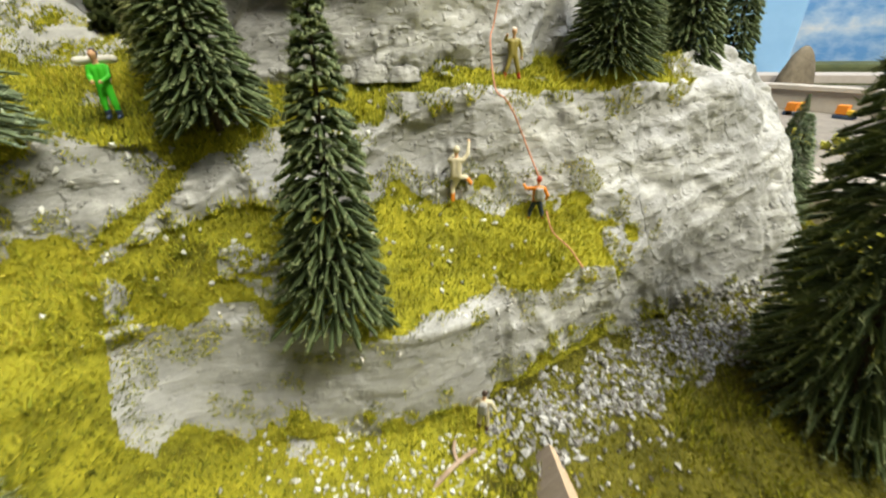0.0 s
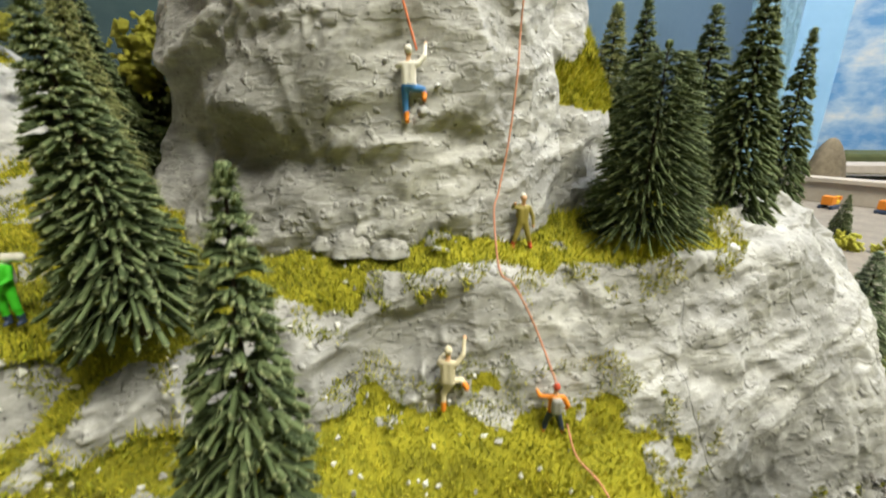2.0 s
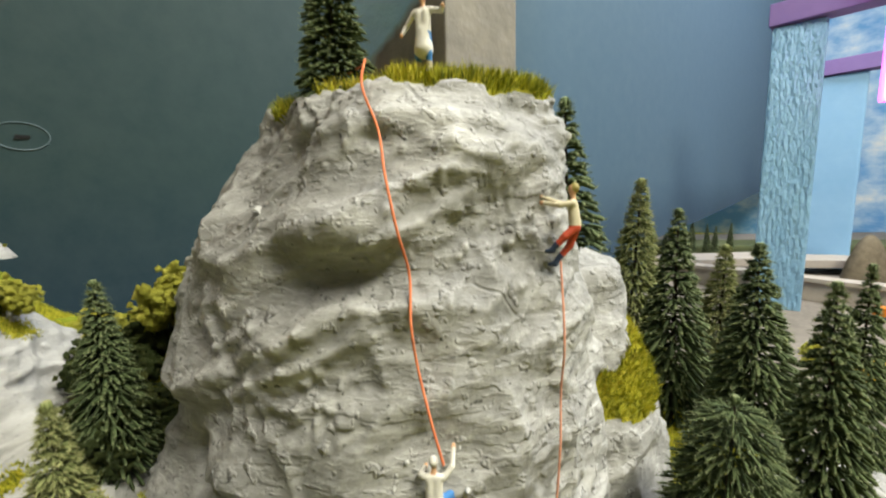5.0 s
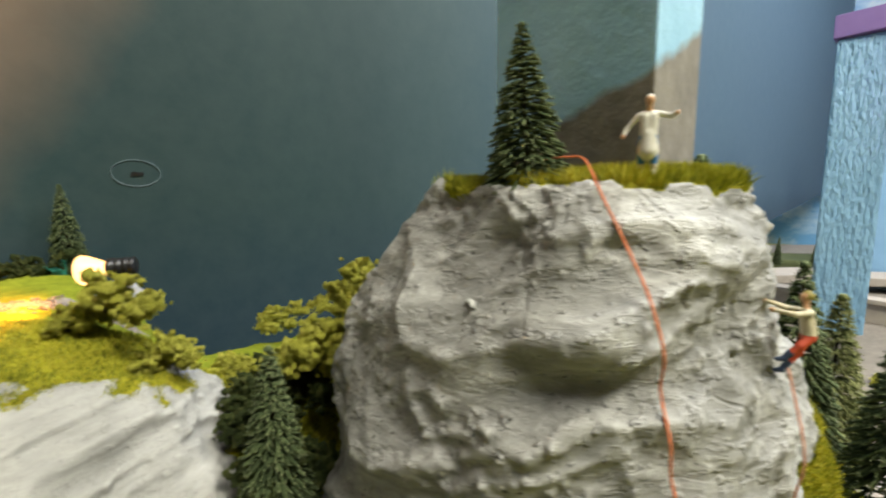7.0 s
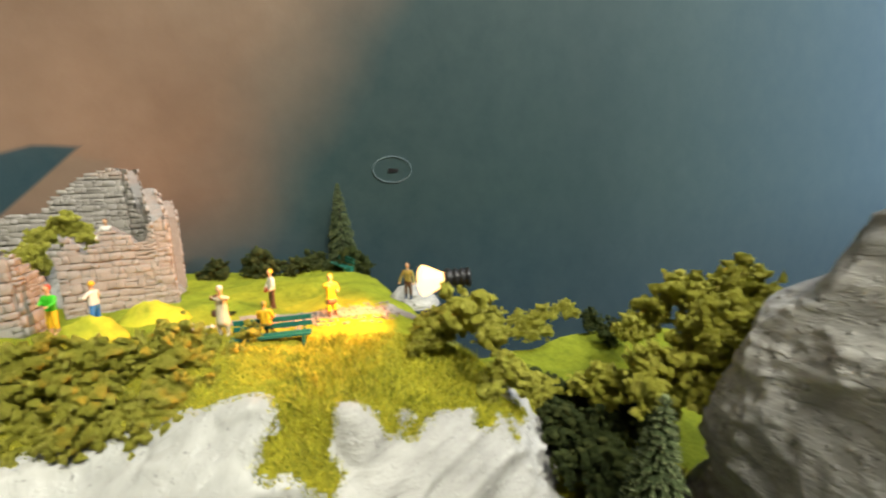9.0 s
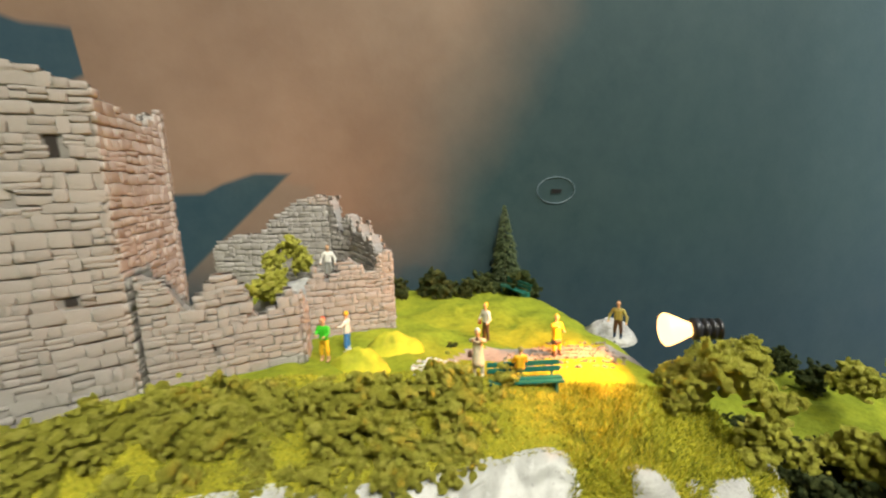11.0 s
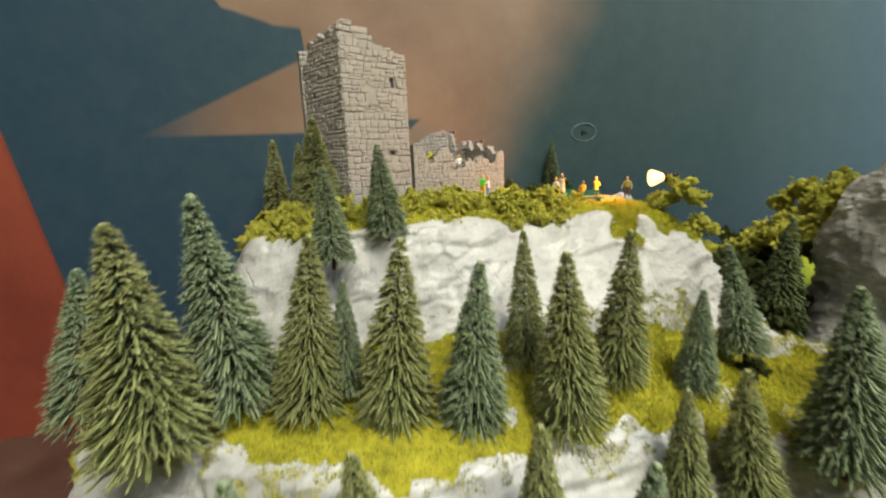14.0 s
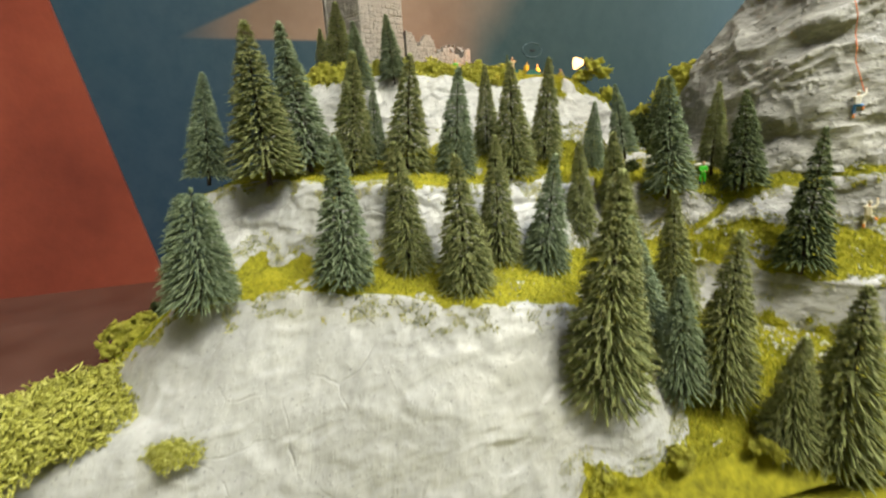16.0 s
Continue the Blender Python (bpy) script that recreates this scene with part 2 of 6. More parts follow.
def facets(p, seed=0, blend=0.16):
    """Trowelled planes: every cell of a jittered lattice has a tilt of its own, meeting in creases; about -1..1."""
    i = np.floor(p).astype(np.int64)
    near1 = np.full(p.shape[:-1], 9.0)
    near2 = near1.copy()
    val1 = np.zeros(p.shape[:-1])
    val2 = val1.copy()
    for dx in (-1, 0, 1):
        for dy in (-1, 0, 1):
            for dz in (-1, 0, 1):
                cx, cy, cz = i[..., 0] + dx, i[..., 1] + dy, i[..., 2] + dz
                c = np.stack([cx, cy, cz], -1) + 0.5 + 0.45 * np.stack([hash3(cx, cy, cz, seed + k) for k in (1, 2, 3)], -1)
                d = np.linalg.norm(p - c, axis=-1)
                tilt = np.stack([hash3(cx, cy, cz, seed + k) for k in (4, 5, 6)], -1)
                v = ((p - c) * tilt).sum(-1) * 0.9 + 0.45 * hash3(cx, cy, cz, seed + 7)
                first = d < near1
                second = ~first & (d < near2)
                near2 = np.where(first, near1, np.where(second, d, near2))
                val2 = np.where(first, val1, np.where(second, v, val2))
                near1, val1 = np.where(first, d, near1), np.where(first, v, val1)
    w = np.clip((near2 - near1) / blend, 0, 1) * 0.5 + 0.5
    return val1 * w + val2 * (1 - w)


def roughen(g, closed=False, amount=1.0, seed=0, upright=0.0, planes=0.0):
    """Plaster rock: broad facets, slanting ridges and small lumps, pushed out along the surface."""
    n = grid_normals(g, closed)
    tilt = np.stack([g[..., 0] * 0.9 + g[..., 2] * 0.35, g[..., 1] * 0.9, g[..., 2] * 1.25 - g[..., 0] * 0.45], -1)
    warp = tilt + 0.006 * np.stack([vnoise(g * 40, seed + 21), vnoise(g * 40, seed + 22), vnoise(g * 40, seed + 23)], -1)
    d = 0.0036 * fbm(tilt * 22, 2, seed) + 0.0028 * ridged(warp * 30, 2, seed + 5)
    crust = np.clip(vnoise(g * 26, seed + 11) * 1.6 + 0.45, 0, 1)
    strata = np.stack([warp[..., 0] * 26, warp[..., 1] * 26, warp[..., 2] * 95], -1)
    d = d + crust * (0.0010 * ridged(warp * 85, 2, seed + 9) + 0.0005 * fbm(warp * 230, 2, seed + 15)) + 0.0010 * crust * np.clip(vnoise(g * 17, seed + 29) * 2, 0, 1) * np.clip(ridged(strata, 2, seed + 19), -0.3, 1.2)
    if not np.isscalar(upright):
        groove = np.stack([warp[..., 0] * 70 + warp[..., 2] * 12, warp[..., 1] * 70, warp[..., 2] * 22], -1)
        pits = np.stack([warp[..., 0] * 170, warp[..., 1] * 170, warp[..., 2] * 90], -1)
        d = d * (1 - 0.45 * upright) + upright * (0.0011 * ridged(groove, 3, seed + 33) - 0.0042 * np.maximum(0, vnoise(pits * 0.8, seed + 37) - 0.42))
    lump = np.maximum(0, vnoise(g * 330, seed + 3) - 0.5)
    d = d + 0.0045 * lump * crust * (1 - 0.7 * upright)
    if closed:
        d = d - d.mean()
    a = amount if np.isscalar(amount) else amount[..., None]
    out = g + n * d[..., None] * a
    if np.isscalar(planes) and not planes:
        return out
    slant = np.stack([warp[..., 0] * 0.8 + warp[..., 2] * 0.75, warp[..., 1] * 0.9 + warp[..., 2] * 0.3, warp[..., 2] * 0.85 - warp[..., 0] * 0.6], -1)
    f = 0.0034 * facets(slant * 34, seed + 70) + 0.0013 * facets(slant * np.array([70, 80, 120]), seed + 80)
    f = f + 0.00045 * facets(slant * np.array([150, 170, 330]), seed + 90)
    return out + n * (f * planes)[..., None]


def grid_mesh(name, g, closed=False, mats=(), index=None):
    nv, nu = g.shape[:2]
    ids = np.arange(nv * nu).reshape(nv, nu)
    nxt = np.roll(ids, -1, 1)
    cols = slice(None) if closed else slice(0, nu - 1)
    faces = np.stack([ids[:-1, cols], nxt[:-1, cols], nxt[1:, cols], ids[1:, cols]], -1).reshape(-1, 4)
    me = bpy.data.meshes.new(name)
    me.from_pydata(g.reshape(-1, 3).tolist(), [], faces.tolist())
    for m in mats:
        me.materials.append(m)
    if index is not None:
        me.polygons.foreach_set("material_index", index[:-1, cols].reshape(-1).astype(np.int32))
    me.polygons.foreach_set("use_smooth", np.ones(len(faces), bool))
    me.update()
    return me


def raw_mesh(name, verts, faces, mat, smooth=False):
    me = bpy.data.meshes.new(name)
    me.from_pydata(np.asarray(verts).tolist(), [], np.asarray(faces).tolist() if not isinstance(faces, list) else faces)
    me.materials.append(mat)
    if smooth:
        me.polygons.foreach_set("use_smooth", np.ones(len(me.polygons), bool))
    me.update()
    return me


def part(name, bm, material, parent, label="", smooth=False):
    """Links a bmesh (or a ready mesh) as one mesh object under a thing or a part."""
    if isinstance(bm, bpy.types.Mesh):
        me = bm
    else:
        me = bpy.data.meshes.new(name)
        bm.to_mesh(me)
        bm.free()
        if smooth:
            me.polygons.foreach_set("use_smooth", np.ones(len(me.polygons), bool))
    if material and not me.materials:
        me.materials.append(material)
    ob = new(name, me)
    ob.parent = parent
    if label:
        ob["label"] = label
    return ob


def thing(name, m, label, category, group="", kind=""):
    ob = new(name)
    ob.empty_display_size = 0.01
    ob.matrix_world = m
    return tagged(ob, label, category, group, kind)


def box_bm(x0, x1, y0, y1, z0, z1, bevel=0.0):
    bm = bmesh.new()
    bmesh.ops.create_cube(bm, size=1.0)
    for v in bm.verts:
        v.co = Vector((x0 if v.co.x < 0 else x1, y0 if v.co.y < 0 else y1, z0 if v.co.z < 0 else z1))
    if bevel:
        bmesh.ops.bevel(bm, geom=bm.edges[:], offset=bevel, segments=2, affect="EDGES", profile=0.6)
    return bm


# ---- room: painted walls, posts, ceiling ----
WALL_U = Vector((0.667, 0.745, 0.0)).normalized()
WALL_O = Vector((-0.335, 0.352, 0.0))


def wall_point(s, z, out=0.0):
    """A point of the painted back wall: s metres along it from the little mark, out metres towards the room."""
    p = WALL_O + WALL_U * s + Vector((WALL_U.y, -WALL_U.x, 0)) * out
    return (p.x, p.y, z)


def slab(name, outline, thick, mat):
    """A flat board from its corners (wall_point pairs s, z), with thickness behind."""
    bm = bmesh.new()
    front = [bm.verts.new(wall_point(s, z, o)) for s, z, o in outline]
    back = [bm.verts.new(wall_point(s, z, o - thick)) for s, z, o in outline]
    bm.faces.new(front)
    bm.faces.new(back[::-1])
    k = len(front)
    for i in range(k):
        bm.faces.new((front[i], back[i], back[(i + 1) % k], front[(i + 1) % k]))
    bmesh.ops.recalc_face_normals(bm, faces=bm.faces[:])
    me = bpy.data.meshes.new(name)
    bm.to_mesh(me)
    bm.free()
    me.materials.append(mat)
    return new(name, me)


def sky_paint():
    """The sprayed backdrop: teal to blue with a soft brown evening cloud and dark mountain silhouettes."""
    m, tree, bsdf = shader("sprayed_backdrop")
    tc = tree.nodes.new("ShaderNodeTexCoord")
    sep = tree.nodes.new("ShaderNodeSeparateXYZ")

    def math(op, a, b=None, c=None):
        n = tree.nodes.new("ShaderNodeMath")
        n.operation = op
        for s, v in zip(n.inputs, (a, b, c)):
            if v is None:
                continue
            if isinstance(v, bpy.types.NodeSocket):
                link(tree, v, s)
            else:
                s.default_value = v
        return n.outputs[0]
    link(tree, tc.outputs["Object"], sep.inputs[0])
    dx, dy = math("SUBTRACT", sep.outputs[0], WALL_O.x), math("SUBTRACT", sep.outputs[1], WALL_O.y)
    s = math("ADD", math("MULTIPLY", dx, WALL_U.x), math("MULTIPLY", dy, WALL_U.y))
    z = sep.outputs[2]
    base = ramp(tree, math("MULTIPLY_ADD", s, 0.4, 0.4), [(0.2, (0.022, 0.062, 0.105)), (0.38, (0.024, 0.058, 0.062)), (0.45, (0.029, 0.068, 0.075)), (0.52, (0.045, 0.088, 0.105)), (0.68, (0.09, 0.165, 0.245)), (1.0, (0.105, 0.18, 0.26))])
    low = ramp(tree, math("MULTIPLY_ADD", z, 3.0, -0.8), [(0.0, (1, 1, 1)), (0.35, (0, 0, 0))])
    base = mixed(tree, mixed(tree, 0.5, low, (0, 0, 0)), base, (0.02, 0.05, 0.1))
    wob = noise_node(tree, 14, 3, 0.6)
    wobble = math("MULTIPLY_ADD", wob, 0.05, -0.025)
    # the cloud: soft on the side of the room, cut by two dark mountain shapes on the other
    sw = math("ADD", s, wobble)
    edge = math("MULTIPLY_ADD", math("SUBTRACT", z, 0.36), 0.62, -0.13)
    soft = ramp(tree, math("MULTIPLY_ADD", math("SUBTRACT", edge, sw), 9.0, 0.45), [(0.0, (0, 0, 0)), (0.9, (1, 1, 1))])
    # two hard-edged mountain shapes: their outlines as heights along the wall
    along = math("MULTIPLY_ADD", s, 3.333, 2.0)
    crest = ramp(tree, along, [(0.0, (1.0,) * 3), (0.55, (0.95,) * 3), (0.69, (0.74,) * 3), (0.727, (0.66,) * 3), (0.81, (0.62,) * 3), (0.883, (0.58,) * 3), (0.965, (0.565,) * 3), (0.975, (0.4,) * 3), (0.99, (0.0,) * 3)])
    crest_z = math("MULTIPLY_ADD", math("ADD", crest, math("MULTIPLY", wobble, 0.7)), 0.2, 0.4)
    under_z = math("MULTIPLY_ADD", math("ADD", s, 0.457), 0.45, 0.42)
    inside = math("MINIMUM", math("SUBTRACT", crest_z, z), math("SUBTRACT", z, under_z))
    upper = ramp(tree, math("MULTIPLY_ADD", inside, 260.0, 0.5), [(0.0, (1, 1, 1)), (1.0, (0, 0, 0))])
    ridge = ramp(tree, math("MULTIPLY_ADD", s, 4.0, 1.4), [(0.0, (0.13,) * 3), (0.4, (0.13,) * 3), (0.45, (0.19,) * 3), (0.53, (0.25,) * 3), (0.56, (0.25,) * 3), (0.62, (0.24,) * 3)])
    ridge_z = math("MULTIPLY_ADD", ridge, 0.1, 0.4)
    under = math("SUBTRACT", ridge_z, z)
    past = math("SUBTRACT", math("SUBTRACT", -0.195, s), math("MULTIPLY", math("SUBTRACT", 0.424, z), 1.1))
    lower = ramp(tree, math("MULTIPLY_ADD", math("MINIMUM", under, past), 300.0, 0.5), [(0.0, (1, 1, 1)), (1.0, (0, 0, 0))])
    foot = ramp(tree, math("MULTIPLY_ADD", z, 10.0, -3.3), [(0.0, (0, 0, 0)), (0.6, (1, 1, 1))])
    cloud = mixed(tree, 1.0, mixed(tree, 1.0, soft, upper, "MULTIPLY"), mixed(tree, 1.0, lower, foot, "MULTIPLY"), "MULTIPLY")
    cloud = mixed(tree, 1.0, cloud, ramp(tree, math("MULTIPLY_ADD", s, 8.0, 3.8), [(0.0, (0, 0, 0)), (0.75, (1, 1, 1))]), "MULTIPLY")
    brown = ramp(tree, noise_node(tree, 9, 4, 0.6), [(0.3, (0.2, 0.125, 0.08)), (0.7, (0.3, 0.2, 0.135))])
    col = mixed(tree, cloud, base, brown)
    col = mixed(tree, 0.12, col, ramp(tree, noise_node(tree, 40, 5, 0.7), [(0.3, (0.03, 0.06, 0.08)), (0.7, (0.16, 0.2, 0.2))]))
    col = mixed(tree, 1.0, col, (0.72, 0.71, 0.72), "MULTIPLY")
    link(tree, col, bsdf.inputs["Base Color"])
    bsdf.inputs["Roughness"].default_value, bsdf.inputs["Specular IOR Level"].default_value = 0.65, 0.25
    relief(tree, bsdf, [(noise_node(tree, 300, 4, 0.6), 1.0)], 0.00012)
    return m


BACKDROP = sky_paint()
wall = slab("wall_back", [(-1.3, -0.3, 0), (1.0, -0.3, 0), (1.2, 0.215, 0), (1.72, 0.254, 0), (2.73, 0.348, 0), (3.6, 0.43, 0), (3.6, 2.2, 0), (-1.3, 2.2, 0)], 0.02, BACKDROP)
RED = plain("red_paint", [(0.3, (0.12, 0.026, 0.018)), (0.5, (0.23, 0.052, 0.032)), (0.7, (0.33, 0.09, 0.05))], 9, 0.28, 0.0003, 200)
red = slab("red_board", [(s_, z_, 0.006) for s_, z_ in ((-0.534, 0.10), (-0.59, 0.45), (-0.66, 0.9), (-1.3, 0.9), (-1.3, 0.10))], 0.005, RED)
tagged(red, "dull red painted board with slanting edge against the backdrop", "board", kind="structure")

POST = plain("blue_woodchip", [(0.3, (0.2, 0.4, 0.62)), (0.7, (0.3, 0.52, 0.75))], 60, 0.55, 0.009, 52, stretch=(3.0, 3.0, 0.9))
SKYBLUE = plain("pale_blue_paint", [(0.3, (0.22, 0.43, 0.68)), (0.7, (0.3, 0.52, 0.76))], 20, 0.6, 0.0005)
PURPLE = plain("purple_paint", [(0.3, (0.2, 0.13, 0.36)), (0.7, (0.27, 0.18, 0.44))], 20, 0.6, 0.0005)


def column_paint():
    m, tree, bsdf = shader("column_paint")
    n = noise_node(tree, 25, 4, 0.6)
    sep = tree.nodes.new("ShaderNodeSeparateXYZ")
    tc = tree.nodes.new("ShaderNodeTexCoord")
    link(tree, tc.outputs["Object"], sep.inputs[0])
    k = tree.nodes.new("ShaderNodeMath")
    k.operation = "MULTIPLY_ADD"
    link(tree, n, k.inputs[0])
    k.inputs[1].default_value = 0.022
    slope = tree.nodes.new("ShaderNodeMath")
    slope.operation = "MULTIPLY_ADD"
    link(tree, sep.outputs[1], slope.inputs[0])
    slope.inputs[1].default_value = 0.42
    link(tree, sep.outputs[2], slope.inputs[2])
    rise = tree.nodes.new("ShaderNodeMath")
    rise.operation = "MULTIPLY_ADD"
    link(tree, sep.outputs[0], rise.inputs[0])
    rise.inputs[1].default_value = -0.5
    link(tree, slope.outputs[0], rise.inputs[2])
    link(tree, rise.outputs[0], k.inputs[2])
    hill = ramp(tree, k.outputs[0], [(0.436, (1, 1, 1)), (0.4375, (0, 0, 0))])
    grey = ramp(tree, noise_node(tree, 60, 5, 0.6), [(0.3, (0.15, 0.14, 0.13)), (0.7, (0.27, 0.25, 0.22))])
    blue = ramp(tree, noise_node(tree, 18, 3, 0.6), [(0.3, (0.28, 0.51, 0.71)), (0.7, (0.37, 0.61, 0.82))])
    link(tree, mixed(tree, hill, blue, grey), bsdf.inputs["Base Color"])
    bsdf.inputs["Roughness"].default_value = 0.6
    relief(tree, bsdf, [(noise_node(tree, 150, 4, 0.6), 1.0)], 0.0006)
    return m


bm = box_bm(0.0, 0.036, 0.0, 0.066, 0.2, 2.2, 0.0008)
col = part("column", bm, column_paint(), None)
col.matrix_world = pose(-0.006, 0.214, 0, 0, 0, 48.5)
tagged(col, "pale blue square column painted with grey mountain silhouette", "column", kind="structure")


def post(name, eye, width, depth, z0, z1, turn, mat, label):
    ob = part(name, box_bm(-width / 2, width / 2, -depth / 2, depth / 2, z0, z1, 0.006), mat, None)
    ob.matrix_world = pose(eye[0], eye[1], 0, 0, 0, turn)
    return tagged(ob, label, "post", kind="structure")


post("post", (0.66, 1.046), 0.088, 0.03, 0.03, 0.688, -36, POST, "light blue wooden post with coarse rippled paint")
post("post", (1.12, 1.53), 0.126, 0.04, 0.03, 0.694, -38, SKYBLUE, "smooth light blue wooden post")

# the sky board behind the far layout
CLOUDSKY, tree, bsdf = shader("cloud_sky_paint")
f = mixed(tree, 0.5, noise_node(tree, 2.2, 5, 0.55, stretch=(1, 1, 1.8)), noise_node(tree, 6, 4, 0.6, stretch=(1, 1, 1.6)))
link(tree, ramp(tree, f, [(0.44, (0.13, 0.33, 0.62)), (0.54, (0.4, 0.56, 0.72)), (0.62, (0.72, 0.74, 0.74))]), bsdf.inputs["Base Color"])
bsdf.inputs["Roughness"].default_value = 0.7
sky = part("wall_sky", box_bm(-2.6, 2.2, 0, 0.02, -0.6, 2.2), CLOUDSKY, None)
sky.matrix_world = pose(2.0, 2.75, 0, 0, 0, -32)
tagged(sky, "sky backdrop board with white clouds", "wall", kind="structure")

PLASTER = plain("room_plaster", [(0.3, (0.24, 0.24, 0.25)), (0.7, (0.34, 0.34, 0.34))], 4, 0.8, 0.001)
room = part("wall_room", box_bm(-1.8, 3.9, -2.2, -2.18, -0.9, 2.22), PLASTER, None)
tagged(room, "plain plaster room wall", "wall", kind="structure")
room = part("wall_room_side", box_bm(-1.8, -1.78, -2.18, 4.6, -0.9, 2.22), PLASTER, None)
tagged(room, "plain plaster room wall", "wall", kind="structure")
room = part("wall_room_end", box_bm(3.88, 3.9, -2.18, 4.6, -0.9, 2.22), PLASTER, None)
tagged(room, "plain plaster room wall", "wall", kind="structure")
room = part("wall_room_back", box_bm(-1.78, 3.88, 4.58, 4.6, -0.9, 2.22), PLASTER, None)
tagged(room, "plain plaster room wall", "wall", kind="structure")
room = part("ceiling", box_bm(-1.78, 3.88, -2.18, 4.58, 2.2, 2.22), PLASTER, None)
tagged(room, "plain plaster ceiling", "ceiling", kind="structure")
room = part("floor", box_bm(-1.78, 3.88, -2.18, 4.58, -0.9, -0.88), PLASTER, None)
tagged(room, "dull grey room floor", "floor", kind="structure")

PATHGREY = plain("path_grit", [(0.3, (0.17, 0.15, 0.135)), (0.7, (0.32, 0.29, 0.265))], 800, 0.95, 0.0006, spec=0.1)

# ---- the hillside: one sheet of terraces and cliffs, from the front ground up to the castle plateau ----
R_FRONT = [(-.62, -.12, .0), (-.58, -.34, .03), (-.46, -.38, .03), (-.36, -.33, .03), (-.27, -.24, .04), (-.20, -.15, .05), (-.16, -.11, .06), (-.12, -.08, .06), (-.08, -.06, .07),
           (-.05, -.04, .08), (-.02, -.02, .09), (.015, .0, .095), (.05, .01, .10), (.09, .02, .10), (.13, .03, .10), (.19, .05, .10), (.26, .10, .10), (.30, .20, .10)]
R_FOOT = [(-.58, -.11, .06), (-.475, -.235, .108), (-.405, -.26, .113), (-.315, -.215, .065), (-.25, -.16, .07), (-.19, -.125, .08), (-.15, -.085, .09), (-.112, -.06, .085), (-.075, -.02, .10),
          (-.045, .02, .105), (-.015, .05, .11), (.015, .06, .11), (.05, .07, .112), (.095, .09, .115), (.135, .11, .115), (.20, .14, .115), (.25, .20, .115), (.28, .28, .12)]
R_LEDGE_FOOT = [(-.52, -.10, .11), (-.445, -.192, .125), (-.35, -.20, .122), (-.30, -.165, .12), (-.245, -.135, .12), (-.185, -.10, .12), (-.15, -.065, .113), (-.115, -.04, .114), (-.10, .07, .122),
                (-.055, .092, .122), (-.017, .098, .119), (.017, .11, .12), (.053, .127, .123), (.095, .152, .124), (.135, .165, .126), (.19, .185, .128), (.225, .23, .13), (.25, .29, .13)]
R_LEDGE = [(-.46, -.10, .17), (-.378, -.165, .177), (-.335, -.145, .18), (-.295, -.115, .18), (-.24, -.09, .174), (-.195, -.065, .17), (-.165, -.035, .165), (-.13, .02, .158), (-.105, .092, .165),
           (-.066, .105, .166), (-.015, .103, .158), (.018, .119, .157), (.046, .131, .165), (.083, .148, .158), (.125, .17, .16), (.178, .19, .16), (.21, .235, .16), (.235, .29, .15)]
R_CLIFF_FOOT = [(-.45, -.09, .185), (-.387, -.135, .19), (-.355, -.115, .19), (-.31, -.095, .188), (-.275, -.068, .186), (-.237, -.035, .184), (-.197, .015, .182), (-.155, .07, .185), (-.112, .102, .188),
                (-.07, .122, .192), (-.022, .142, .191), (.008, .149, .19), (.04, .148, .183), (.08, .158, .176), (.122, .176, .185), (.17, .20, .19), (.205, .24, .185), (.225, .295, .165)]
R_CLIFF = [(-.455, -.075, .215), (-.422, -.118, .238), (-.385, -.09, .247), (-.325, -.072, .243), (-.28, -.052, .24), (-.253, -.015, .236), (-.222, .03, .236), (-.175, .085, .232), (-.12, .110, .222),
           (-.08, .131, .221), (-.022, .156, .223), (.008, .161, .226), (.045, .171, .229), (.085, .180, .228), (.125, .197, .225), (.165, .225, .22), (.195, .25, .205), (.215, .30, .18)]
R_BACK = [(-.505, -.015, .225), (-.43, -.058, .25), (-.385, -.045, .258), (-.35, .0, .26), (-.31, .03, .26), (-.265, .055, .26), (-.225, .095, .26), (-.19, .14, .256), (-.168, .178, .236),
          (-.105, .19, .24), (-.03, .172, .237), (.01, .18, .238), (.045, .195, .238), (.085, .205, .238), (.125, .225, .237), (.16, .245, .236), (.185, .265, .22), (.20, .30, .19)]
R_CASTLE = [(-.505, .025, .285), (-.44, -.012, .324), (-.395, .0, .328), (-.352, .028, .333), (-.324, .068, .334), (-.29, .117, .327), (-.252, .155, .331), (-.224, .174, .324), (-.198, .218, .304),
            (-.163, .24, .238), (-.03, .22, .24), (.01, .22, .24), (.05, .225, .24), (.10, .24, .24), (.13, .26, .235), (.16, .28, .23), (.185, .29, .20), (.20, .31, .17)]
R_TOP = [(-.51, .10, .30), (-.465, .05, .335), (-.43, .05, .343), (-.385, .07, .347), (-.345, .11, .346), (-.31, .155, .342), (-.265, .185, .338), (-.232, .212, .334), (-.207, .25, .298),
         (-.155, .29, .256), (-.03, .26, .24), (.02, .26, .24), (.06, .26, .235), (.10, .27, .23), (.13, .29, .22), (.16, .30, .21), (.185, .31, .18), (.20, .33, .15)]
R_END = [(-.60, .07, .22), (-.57, .09, .27), (-.54, .12, .31), (-.52, .145, .33), (-.49, .17, .34), (-.44, .23, .338), (-.38, .28, .335), (-.325, .30, .333), (-.25, .31, .28),
         (-.17, .42, .288), (-.03, .42, .22), (.05, .42, .20), (.08, .42, .19), (.12, .42, .18), (.15, .42, .17), (.18, .42, .16), (.20, .42, .14), (.22, .42, .12)]
STEPS = (22, 46, 46, 40, 54, 48, 70, 34, 40)
